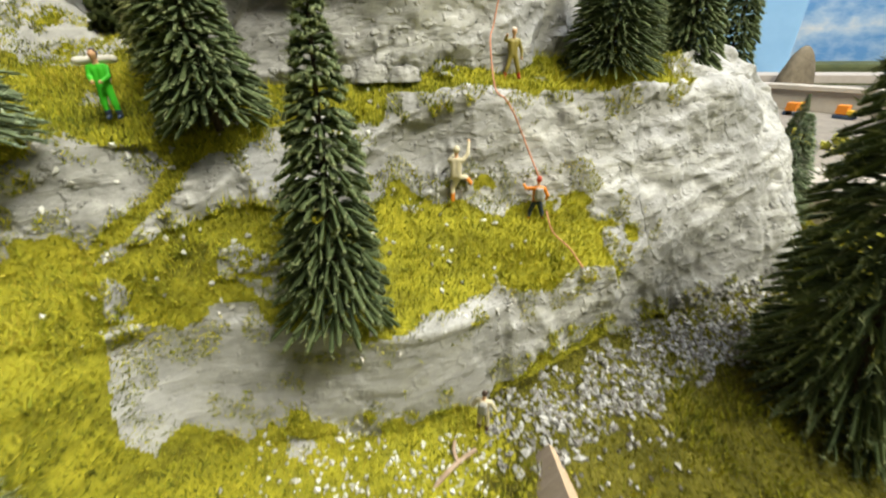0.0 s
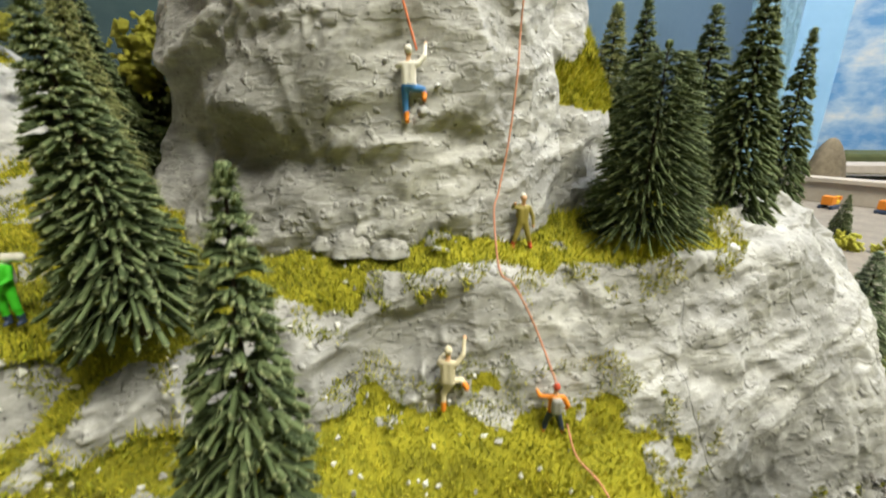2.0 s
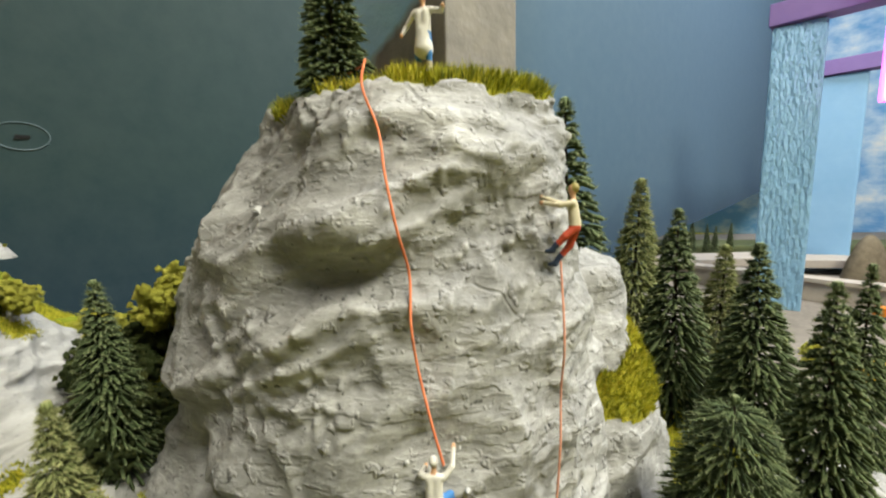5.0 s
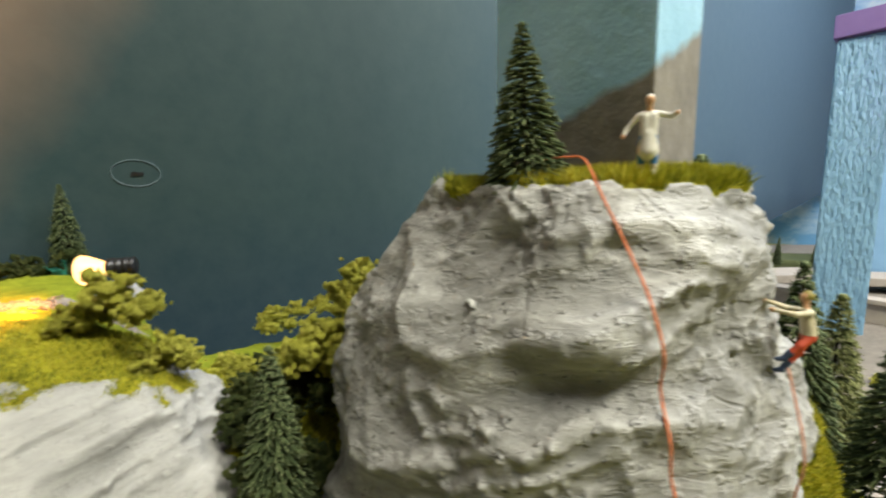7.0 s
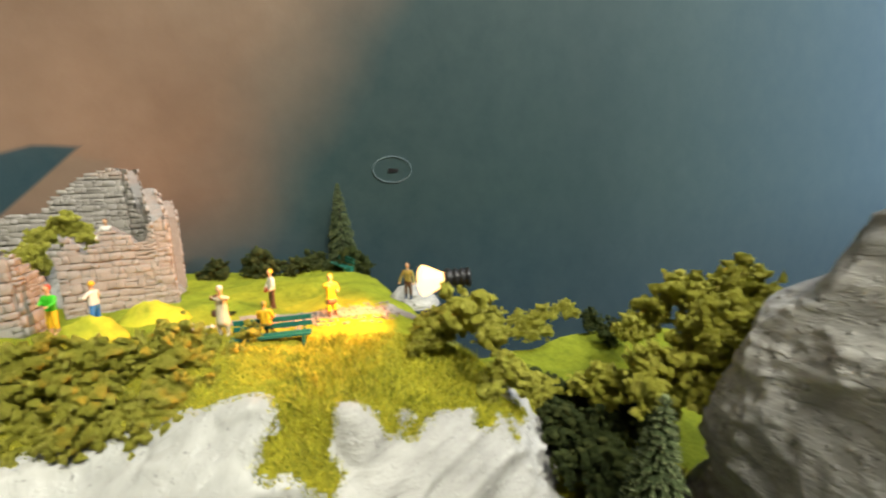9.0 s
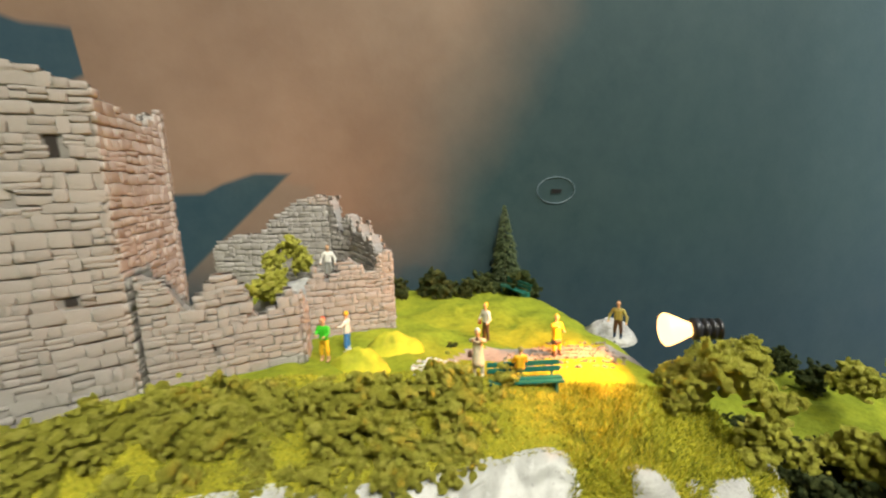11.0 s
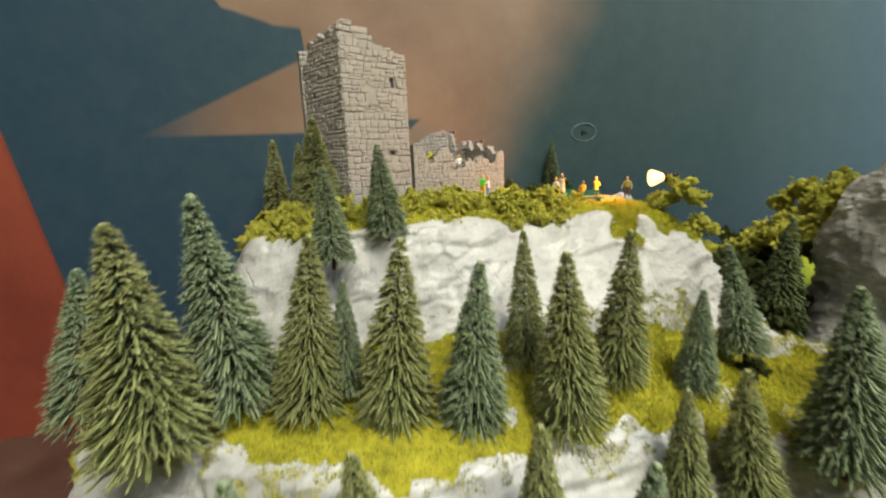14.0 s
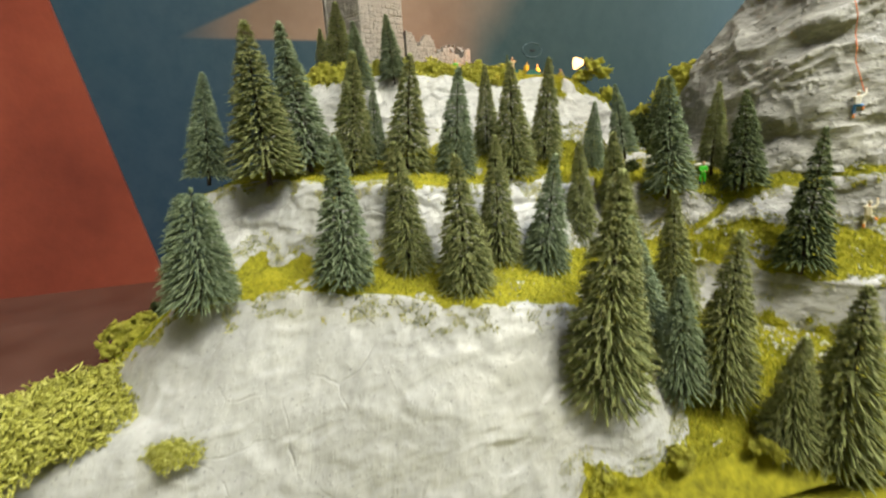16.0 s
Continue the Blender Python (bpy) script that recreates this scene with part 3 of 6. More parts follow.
g, level = loft([R_FRONT, R_FOOT, R_LEDGE_FOOT, R_LEDGE, R_CLIFF_FOOT, R_CLIFF, R_BACK, R_CASTLE, R_TOP, R_END], 840, STEPS)
MEADOW_Z = 0.274
col_u = np.linspace(0, 17, 840)[None, :].repeat(len(level), 0)
lev = level[:, None].repeat(840, 1)
flat = np.clip((lev - 7.75) * 4, 0, 1) * np.clip((col_u - 8.15) * 4, 0, 1) * (col_u < 10.5)
g[..., 2] -= flat * np.maximum(0, g[..., 2] - MEADOW_Z)
rag = 0.28 * fbm(g * 60, 2, 40) + 0.05 * vnoise(g * 300, 44)
lv = lev + rag * np.clip((col_u - 5.6) * 0.4 + 0.35, 0.35, 0.8)
left = col_u < 6.6
grassy = ((lv > 3.05) & (lv < 4.08) & (col_u < 12.75 + rag)) | ((lv > 5.08) & (lv < 6.1) & (col_u < 13.4 + rag)) | ((lv > 7.1) & ((col_u < 7.9 + 0.5 * rag) | (col_u > 8.6))) | ((lv < 2.1) & (col_u > 8.3 + rag)) | ((lv < 0.95) & (col_u > 6.3 + rag))
grassy |= (lv > 4.85) & (lv < 5.3) & (col_u > 6.9) & (col_u < 8.8)
grassy |= (lv > 6.0) & (col_u > 9.2) & (col_u < 13.2 + rag)
grassy |= (lv > 4.0) & (lv < 5.2) & (np.abs(col_u - 8.72 - (lev - 4.5) * 1.1 + 0.6 * rag) < 0.12)
castle_moss = ((lev > 6.8 + 0.5 * rag) & (lev < 7.3) & (np.abs(col_u - 6.28 + 0.7 * rag) < 0.22)) | ((lev > 7.08 + 0.5 * rag) & (lev < 7.4) & (col_u > 6.2)) | ((lev > 6.95 + 0.5 * rag) & (lev < 7.4) & (np.abs(col_u - 7.85 + 0.6 * rag) < 0.2))
castle_moss &= col_u < 8.1
grassy |= ((lev > 0.9) & (lev < 2.12 + np.clip((8.2 - col_u) * 1.2, 0, 0.4) + 0.12 * rag) & (col_u > 7.55 + 0.3 * rag) & (col_u < 8.5)) | ((lv > 8.0) & (col_u > 7.8))
grassy |= castle_moss | ((lev > 2.25 + 0.6 * rag) & (lev < 3.4) & (col_u > 6.4) & (col_u < 8.05 + 0.2 * rag))
grassy |= (lev > 1.6) & (lev < 2.85) & (np.abs(col_u - 0.9 + 0.3 * rag) < 0.13)
bare = (vnoise(g * 70, 77) > 0.66) & (vnoise(g * 400, 78) > -0.2)
grassy &= ~(bare & (lv > 3.1) & (lv < 6.05))
amount = np.where(grassy, 0.5, np.where(left, np.where(lev < 3, 0.08, 0.25), np.where((lev < 3) & (col_u < 11.2), 0.18, 1.0)))
planes = np.where(grassy, 0.25, np.where(left, np.where(lev < 3, 0.4, 0.75), np.where((lev < 3) & (col_u < 11.2), 0.3, 0.45)))
for _ in range(4):
    for field in (amount, planes):
        field[1:-1, 1:-1] = (field[:-2, 1:-1] + field[2:, 1:-1] + field[1:-1, :-2] + field[1:-1, 2:]) / 4
steep = np.clip((col_u - 11.0) / 1.2, 0, 1) * ((lev > 1.6) & (lev < 5.3)) * np.where(grassy, 0.2, 1.0)
steep = np.maximum(steep, 0.25 * left * np.where(grassy, 0.2, 1.0))
g = roughen(g, amount=amount, seed=2, upright=steep, planes=planes)
index = np.where(grassy, 2, np.where(left | (lev < 2.3) & (col_u < 7.5), 1, np.where((lev < 3.2) & (col_u < 11.3 + 2 * rag) | (lev > 5.6) & (col_u < 8.8), 6, 0)))
lawn = ((((g[..., 0] + .345) * .66 + (g[..., 1] - .240) * .75) ** 2 / .075 ** 2 + ((g[..., 0] + .345) * -.75 + (g[..., 1] - .240) * .66) ** 2 / .034 ** 2 + rag * 0.5 < 1) | (lev > 8.0)) & (lev > 7.6) & (col_u < 7.6)
way = (np.abs((g[..., 0] + .285) * -.62 + (g[..., 1] - .205) * .78 + rag * .006) < .006) & (g[..., 0] > -.31) & (g[..., 0] < -.235) & (lev > 7.3)
meadow = (lev > 8.05 + 0.3 * rag) & (col_u > 7.95) & (col_u < 9.6)
# moss with the shade put into its colour, low on the right
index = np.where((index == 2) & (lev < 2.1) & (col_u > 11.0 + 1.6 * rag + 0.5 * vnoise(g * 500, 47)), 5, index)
index = np.where(way, 4, np.where(grassy & (lawn | meadow), 3, index))
hill_mesh = grid_mesh("hillside", g, mats=(ROCK, ROCK_PALE, MOSS, LAWN, PATHGREY, MOSS_SHADED, ROCK_SMOOTH), index=index)
hillside = tagged(new("hillside", hill_mesh), "grey and white painted plaster hillside with mossy terraces", "hillside", kind="structure")


def grass_stuff(name, g, mask, count, height, seed, mat, label, jitter=1.0):
    """Static grass: upright single blades on the marked cells of a grid."""
    rng = np.random.default_rng(seed)
    cells = np.argwhere(mask[:-1, :-1])
    a, b, d = g[:-1, :-1], g[:-1, 1:], g[1:, :-1]
    area = np.linalg.norm(np.cross(b - a, d - a), axis=2)[mask[:-1, :-1]]
    pick = cells[rng.choice(len(cells), count, p=area / area.sum())]
    fu, fv = rng.random(count)[:, None], rng.random(count)[:, None]
    i, j = pick.T
    p = g[i, j] + (g[i, j + 1] - g[i, j]) * fu + (g[i + 1, j] - g[i, j]) * fv
    n = grid_normals(g)[i, j]
    n = np.where(n[:, 2:] < 0, -n, n)
    up = n * 0.5 + np.array([0, 0, 1.0]) + rng.normal(0, 0.42, (count, 3)) * jitter
    up /= np.linalg.norm(up, axis=1, keepdims=True)
    side = np.cross(up, rng.normal(0, 1, (count, 3)))
    side /= np.linalg.norm(side, axis=1, keepdims=True)
    h = height * rng.uniform(0.5, 1.3, count)[:, None]
    w = 0.00024 * rng.uniform(0.7, 1.4, count)[:, None]
    base = p - n * 0.0004
    verts = np.stack([base - side * w, base + side * w, base + up * h], 1).reshape(-1, 3)
    ob = new(name, raw_mesh(name, verts, np.arange(count * 3).reshape(-1, 3), mat))
    return tagged(ob, label, "grass", kind="stuff")


spread = grassy.copy()
for _ in range(2):
    spread[1:-1, 1:-1] |= spread[:-2, 1:-1] | spread[2:, 1:-1] | spread[1:-1, :-2] | spread[1:-1, 2:]
spread &= ~lawn & ~way & ~meadow
near = (col_u > 6.0) & spread
# lower right ground whose grass is coloured for shade
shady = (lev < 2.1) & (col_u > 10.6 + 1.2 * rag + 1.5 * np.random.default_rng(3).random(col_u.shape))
fringe = spread.copy()
for _ in range(11):
    fringe[1:-1, 1:-1] |= fringe[:-2, 1:-1] | fringe[2:, 1:-1] | fringe[1:-1, :-2] | fringe[1:-1, 2:]
fringe &= ~spread & ~lawn & ~way & ~meadow & (vnoise(g * 160, 91) > 0.0) & (lev < 6.4)
grass_stuff("grass", g, fringe, 80000, 0.0023, 16, GRASS, "sparse yellow-green grass fringe on the rock edges", 1.5)
grass_stuff("grass", g, near & shady & (lev > 0.3), 70000, 0.0021, 17, GRASS_SHADED, "olive static grass below the gravel, coloured darker for shade", 1.3)
grass_stuff("grass", g, near & (lev > 0.6) & ~shady, 280000, 0.0026, 11, GRASS, "yellow-green static grass on the climbing terraces", 1.25)
tufts = near & (lev > 0.6) & (vnoise(g * 95, 93) + 0.5 * vnoise(g * 30, 94) > 0.42)
grass_stuff("grass", g, tufts, 26000, 0.0048, 18, GRASS, "longer grass tufts scattered over the climbing terraces", 1.1)
grass_stuff("grass", g, spread & (col_u <= 6.0) & (lev < 7.0), 60000, 0.0018, 12, GRASS, "short yellow-green static grass between the spruces")
grass_stuff("grass", g, spread & (lev >= 6.4) & (col_u < 9), 90000, 0.0015, 13, GRASS, "yellow-green static grass on the castle plateau", 1.6)

# ---- the climbing peak ----
K0 = [(-.125, .29), (-.140, .245), (-.128, .202), (-.092, .174), (-.045, .168), (-.012, .166), (.02, .174), (.043, .192), (.06, .225), (.06, .27), (.02, .32), (-.07, .33)]
K1 = [(-.122, .285), (-.132, .245), (-.108, .207), (-.072, .178), (-.042, .170), (-.010, .170), (.016, .178), (.036, .196), (.05, .225), (.05, .26), (.02, .30), (-.07, .32)]
K2 = [(-.118, .28), (-.128, .245), (-.104, .208), (-.070, .183), (-.040, .170), (-.008, .173), (.014, .181), (.032, .195), (.042, .222), (.04, .25), (.01, .29), (-.07, .31)]
K3 = [(-.104, .275), (-.112, .245), (-.090, .212), (-.061, .190), (-.036, .176), (-.014, .177), (.010, .187), (.027, .199), (.035, .222), (.03, .25), (.0, .275), (-.06, .295)]
K4 = [(-.082, .265), (-.088, .245), (-.072, .218), (-.048, .198), (-.030, .187), (-.010, .189), (.010, .198), (.025, .212), (.031, .228), (.026, .25), (.0, .265), (-.05, .28)]
K5 = [(-.074, .26), (-.078, .243), (-.064, .222), (-.045, .206), (-.028, .197), (-.010, .198), (.008, .206), (.022, .218), (.027, .231), (.022, .248), (.0, .26), (-.045, .272)]
K6 = [(-.018 + (x + .018) * .15, .232 + (y - .232) * .15) for x, y in K5]
rings = [[(x, y, z) for x, y in k] for k, z in ((K0, .222), (K1, .268), (K2, .308), (K3, .345), (K4, .375), (K5, .388), (K6, .391))]
pg, plev = loft(rings, 520, (44, 40, 38, 34, 18, 24), closed=True, soften=5)


def bump_out(g, centre, radius, height, squash=(1, 1, 1)):
    d = (g - np.array(centre)) * np.array(squash)
    w = np.exp(-(d ** 2).sum(-1) / radius ** 2)
    n = grid_normals(g, True)
    return g + n * (w * height)[..., None]


pg = bump_out(pg, (-.020, .172, .350), .010, .003)
pg = bump_out(pg, (-.030, .172, .333), .013, -.0045, (0.62, 1, 1.5))
pg = bump_out(pg, (-.030, .174, .3455), .012, .0022, (0.6, 1, 1.9))
for f_ in np.linspace(0, 1, 14):
    pg = bump_out(pg, (-.070 + .048 * f_, .206 - .018 * f_, .352 + .018 * f_), .0034, -.0022)
pg = bump_out(pg, (-.058, .178, .262), .014, -.006, (0.5, 1, 1.8))
pg = bump_out(pg, (-.060, .178, .278), .016, .004, (0.5, 1, 1.6))
pg = bump_out(pg, (-.095, .195, .265), .015, -.013)
pg = bump_out(pg, (.0, .175, .268), .010, -.003, (0.5, 1, 1.6))
pg = bump_out(pg, (-.055, .195, .372), .010, -.004, (0.6, 1, 1.2))
ptop = plev[:, None].repeat(520, 1) + 0.25 * fbm(pg * 70, 3, 51) > np.where(pg[..., 0] > .006, 4.75, np.where(pg[..., 0] < -.045, 4.95, 5.05))
pg = roughen(pg, True, amount=np.where(ptop, 0.3, 0.9), seed=60, planes=np.where(ptop, 0.1, 0.5))
peak = tagged(new("climbing_peak", grid_mesh("climbing_peak", pg, True, (ROCK, MOSS), ptop.astype(int))), "tall grey plaster climbing rock with grassy top", "rock", kind="structure")
grass_stuff("grass", pg, ptop, 26000, 0.0048, 14, GRASS, "tall yellow-green grass tufts on top of the climbing rock")
# the pale shoulder behind the peak
S0 = [(.03, .212), (.05, .207), (.072, .215), (.086, .245), (.08, .28), (.05, .29), (.02, .25)]
shoulder_rings = [[(.043 + (x - .055) * k, .245 + (y - .245) * k, z) for x, y in S0] for k, z in ((1.3, .215), (1.08, .258), (.98, .278), (.64, .303), (.44, .328), (.06, .334))]
sg, slev = loft(shoulder_rings, 220, (30, 16, 16, 12, 12), closed=True, soften=4)
smoss = (np.abs(slev[:, None] - 2.45 + 0.3 * fbm(sg * 60, 2, 8)) < 0.45) & (np.abs(sg[..., 0] - .049) < .03) & (sg[..., 1] < .24)
sg = roughen(sg, True, 0.6, 71, planes=0.5)
tagged(new("rock_shoulder", grid_mesh("rock_shoulder", sg, True, (ROCK, MOSS), smoss.astype(int))), "pale plaster rock shoulder with a grass patch", "rock", kind="structure")
grass_stuff("grass", sg, smoss, 6000, 0.0034, 15, GRASS, "yellow grass patch on the rock shoulder")

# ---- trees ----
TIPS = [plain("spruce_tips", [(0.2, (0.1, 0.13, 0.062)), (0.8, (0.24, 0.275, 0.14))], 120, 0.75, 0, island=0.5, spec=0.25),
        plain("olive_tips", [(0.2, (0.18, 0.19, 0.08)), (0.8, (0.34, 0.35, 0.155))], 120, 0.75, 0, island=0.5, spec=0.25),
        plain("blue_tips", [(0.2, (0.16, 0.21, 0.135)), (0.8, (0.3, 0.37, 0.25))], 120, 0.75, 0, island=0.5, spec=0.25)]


def spruce_meshes(seed, tiers=27, around=13, lean=0.0, flat_top=False, fat=1.0):
    """Trunk and crown of a model spruce, 1 high: tier on tier of drooping finger-like fronds with paler tips."""
    rng = np.random.default_rng(seed)
    V, F, M = [], [], []

    def axis(h):
        return np.array([lean * h * h, 0.3 * lean * h, h])

    def finger(p0, p1, p2, r):
        """A bulging three-sided frond along a bent line."""
        k = len(V)
        ax = p2 - p0
        ax = ax / (np.linalg.norm(ax) + 1e-9)
        u = np.cross(ax, (0, 0, 1.0))
        u /= np.linalg.norm(u) + 1e-9
        w = np.cross(u, ax)
        tw = rng.uniform(0, 2)
        for c, s in ((p0, 0.45), (p1, 0.95), (p1 * 0.12 + p2 * 0.88, 1.05)):
            for i in range(3):
                a = tw + i * 2.0944
                V.append(c + (u * math.cos(a) + w * math.sin(a)) * r * s)
        V.append(p2)
        for lvl in (0, 3):
            for i in range(3):
                j = (i + 1) % 3
                F.append((k + lvl + i, k + lvl + j, k + lvl + 3 + j, k + lvl + 3 + i))
                M.append(0)
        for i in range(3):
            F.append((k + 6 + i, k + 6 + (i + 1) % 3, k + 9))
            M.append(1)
    for k in range(tiers):
        f = k / (tiers - 1)
        h = 0.045 + 0.925 * f ** 0.95
        reach = (0.016 + 0.2 * (1 - f) ** 0.85) * rng.uniform(0.92, 1.06)
        if flat_top:
            h, reach = 0.06 + 0.87 * f, 0.1 + 0.2 * (1 - f) ** 0.6
        n = max(6, int(around * (1.25 - 0.55 * f)))
        spin = rng.uniform(0, 6.28)
        for b in range(n):
            a = spin + 6.283 * (b + rng.uniform(-0.35, 0.35)) / n
            r = reach * rng.uniform(0.88, 1.05)
            droop = (0.06 + (0.16 if fat < 1 else 0.3) * (1 - f)) * r * rng.uniform(0.5, 1.2)
            out = np.array([math.cos(a), math.sin(a), 0])
            side = np.array([-math.sin(a), math.cos(a), 0])
            c = axis(h + rng.uniform(-0.014, 0.014))
            rise = np.array([0, 0, 0.10 * r])
            down = np.array([0, 0, -droop])
            p0, p1, p2 = c + out * r * 0.1, c + out * r * 0.55 + rise + down * 0.3, c + out * r + down
            finger(p0, p1, p2, 0.0088 * fat)
            spines = [(p1, p2, 12 if fat < 1 else 8)]
            for sg_ in ((-1, 1) if (b % 3 and fat >= 1) else (rng.choice((-1, 1)),)):
                q = c + out * r * 0.45 + rise + down * 0.22
                e = q + (out * rng.uniform(0.5, 0.75) + side * sg_ * rng.uniform(0.28, 0.5)) * r * 0.62 + down * rng.uniform(0.3, 0.7)
                finger(q, (q + e) / 2 + rise * 0.35, e, 0.0064 * fat)
                spines.append(((q + e) / 2, e, 6 if fat < 1 else 4))
            # bristles all round the fronds
            for a0, a1, count in spines:
                for s in np.linspace(-0.3, 1.0, count):
                    o = a0 * (1 - s) + a1 * s
                    d = out * rng.uniform(0.4, 1.1) + side * rng.normal(0, 0.75) + np.array([0, 0, rng.normal(-0.05, 0.6)])
                    d /= np.linalg.norm(d)
                    i0 = len(V)
                    w = np.cross(d, rng.normal(0, 1, 3))
                    w *= 0.0019 / (np.linalg.norm(w) + 1e-9)
                    V.extend((o - w, o + w, o + d * rng.uniform(0.016, 0.028)))
                    F.append((i0, i0 + 1, i0 + 2))
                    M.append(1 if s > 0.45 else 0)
    for i in range(5):
        a = i * 1.2566
        finger(axis(0.95), axis(0.975) + np.array([math.cos(a), math.sin(a), 0]) * 0.012, axis(1.0) + np.array([math.cos(a), math.sin(a), 0]) * 0.007, 0.008)
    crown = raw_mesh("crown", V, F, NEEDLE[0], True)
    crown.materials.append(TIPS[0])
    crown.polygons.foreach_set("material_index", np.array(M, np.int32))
    bm = bmesh.new()
    rings = []
    for h, r in ((-0.06, 0.017), (0.2, 0.014), (0.6, 0.009), (0.99, 0.002)):
        p = axis(max(h, 0))
        rings.append([bm.verts.new((p[0] + r * math.cos(i * 1.0472), p[1] + r * math.sin(i * 1.0472), h)) for i in range(6)])
    for lo, hi in zip(rings, rings[1:]):
        for i in range(6):
            bm.faces.new((lo[i], lo[(i + 1) % 6], hi[(i + 1) % 6], hi[i]))
    bm.faces.new(rings[-1])
    trunk = bpy.data.meshes.new("trunk")
    bm.to_mesh(trunk)
    bm.free()
    trunk.materials.append(BARK)
    return crown, trunk


SHAPES = [spruce_meshes(1, 36, 18, fat=0.62), spruce_meshes(2, 34, 17, lean=0.03, fat=0.66), spruce_meshes(3, 38, 17, lean=-0.02, fat=0.6), spruce_meshes(4, 30, 22, flat_top=True, fat=0.65),
          spruce_meshes(5, 27, 13), spruce_meshes(6, 29, 14, lean=-0.02)]
KINDS = {}
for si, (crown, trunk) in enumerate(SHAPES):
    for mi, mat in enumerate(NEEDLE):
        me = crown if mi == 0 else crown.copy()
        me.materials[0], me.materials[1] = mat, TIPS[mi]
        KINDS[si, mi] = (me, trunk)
TREE_LABEL = ("dark green model spruce with drooping needle branches", "olive green model spruce with drooping needle branches", "blue-green model spruce with drooping needle branches")
tree_rng = random.Random(5)


def spruce(x, y, z, tip, width=1.0, shape=None, hue=None, group="spruces on the hillside", label="", tilt=()):
    """A spruce with its tip over x, y at height tip, its foot at height z, moved by tilt where it leans; width 1 is the usual slimness."""
    shape = tree_rng.randrange(3) if shape is None else shape
    hue = tree_rng.randrange(3) if hue is None else hue
    if hue == 0 and shape < 3:
        shape = 4 + shape % 2
    h = tip - z
    dx, dy = tilt if tilt else (0.0, 0.0)
    lean_x, lean_y = math.degrees(math.atan2(dy, h)), math.degrees(math.atan2(-dx, h))
    stand = pose(x + dx, y + dy, z, lean_x, lean_y) @ pose(0, 0, 0, tree_rng.uniform(-2, 2), tree_rng.uniform(-2, 2), tree_rng.uniform(0, 360))
    ob = thing("spruce_tree", stand, label or TREE_LABEL[hue], "tree", group)
    crown, trunk = KINDS[shape, hue]
    for name, me in (("crown", crown), ("trunk", trunk)):
        p = part(name, me, None, ob)
        p.matrix_basis = Matrix.Diagonal((h * width, h * width, h, 1))
    return ob


UPPER_TERRACE = [
    (-.419, -.101, .252, .330, 1.12, 0, 2, -.0032, -.0092),
    (-.366, -.097, .252, .3535, 1.29, 1, 1, 0, 0),
    (-.370, -.071, .256, .3625, 1.12, 2, 2, .0059, .0111),
    (-.335, -.035, .252, .341, 1.12, 0, 1, -.0034, -.0044),
    (-.327, -.024, .258, .317, 0.95, 2, 2, 0, 0),
    (-.2965, -.0098, .245, .3378, 1.18, 1, 1, -.006, -.0055),
    (-.266, .009, .243, .3264, 1.12, 2, 2, -.0044, -.003),
    (-.2645, .049, .258, .334, 0.90, 0, 1, .0017, .001),
    (-.232, .034, .240, .3285, 1.14, 0, 1, 0, 0),
    (-.217, .0735, .252, .3345, 1.01, 2, 1, -.0028, -.001),
    (-.179, .1415, .252, .318, 1.06, 1, 2, .0132, .0023),
    (-.1837, .102, .242, .2995, 1.06, 0, 2, -.0027, 0),
    (-.130, .099, .222, .3115, 1.18, 1, 2, .0057, 0),
]
CASTLE_EDGE = [
    (-.099, .157, .236, .310, 0.95, 2, 1, .003, 0),
    (-.0765, .134, .225, .2995, 1.2, 1, 0, .003, 0),
    (-.410, .029, .342, .4065, 1.40, 0, 1, 0, 0),
    (-.4425, .039, .340, .393, 1.12, 1, 1, 0, 0),
    (-.350, .032, .329, .385, 1.23, 0, 2, .003, 0),
    (-.357, -.0035, .318, .372, 1.29, 1, 2, .003, -.002),
    (-.534, .067, .285, .4035, 0.90, 2, 1, 0, 0),
]
MIDDLE_TERRACE = [
    (-.350, -.159, .180, .251, 1.12, 3, 2, -.0012, -.0059),
    (-.2885, -.1005, .183, .276, 1.12, 1, 2, -.0024, -.0038),
    (-.269, -.063, .182, .272, 1.06, 2, 1, 0, 0),
    (-.2275, -.062, .171, .262, 1.16, 0, 1, .0027, .0021),
    (-.2265, -.0195, .182, .273, 1.01, 2, 1, .0045, .0026),
    (-.1885, .003, .172, .259, 1.12, 2, 2, -.0062, -.0021),
    (-.1875, .052, .183, .267, 0.95, 0, 1, .0059, .0016),
    (-.164, .074, .184, .273, 1.08, 1, 1, .008, .0015),
]
LOWER_TERRACE = [
    (-.142, -.0497, .115, .2505, 1.06, 2, 1, .0016, 0),
    (-.136, -.002, .132, .220, 1.1, 0, 2, .012, .001),
    (-.119, .0415, .140, .230, 1.01, 2, 1, .008, 0),
    (-.105, -.0165, .112, .1865, 1.2, 1, 2, .0039, 0),
    (-.084, -.005, .110, .213, 1.01, 0, 1, .0022, 0),
    (-.049, -.017, .092, .162, 1.23, 2, 1, 0, 0),
    (-.028, -.008, .086, .190, 1.1, 1, 1, 0, 0),
]
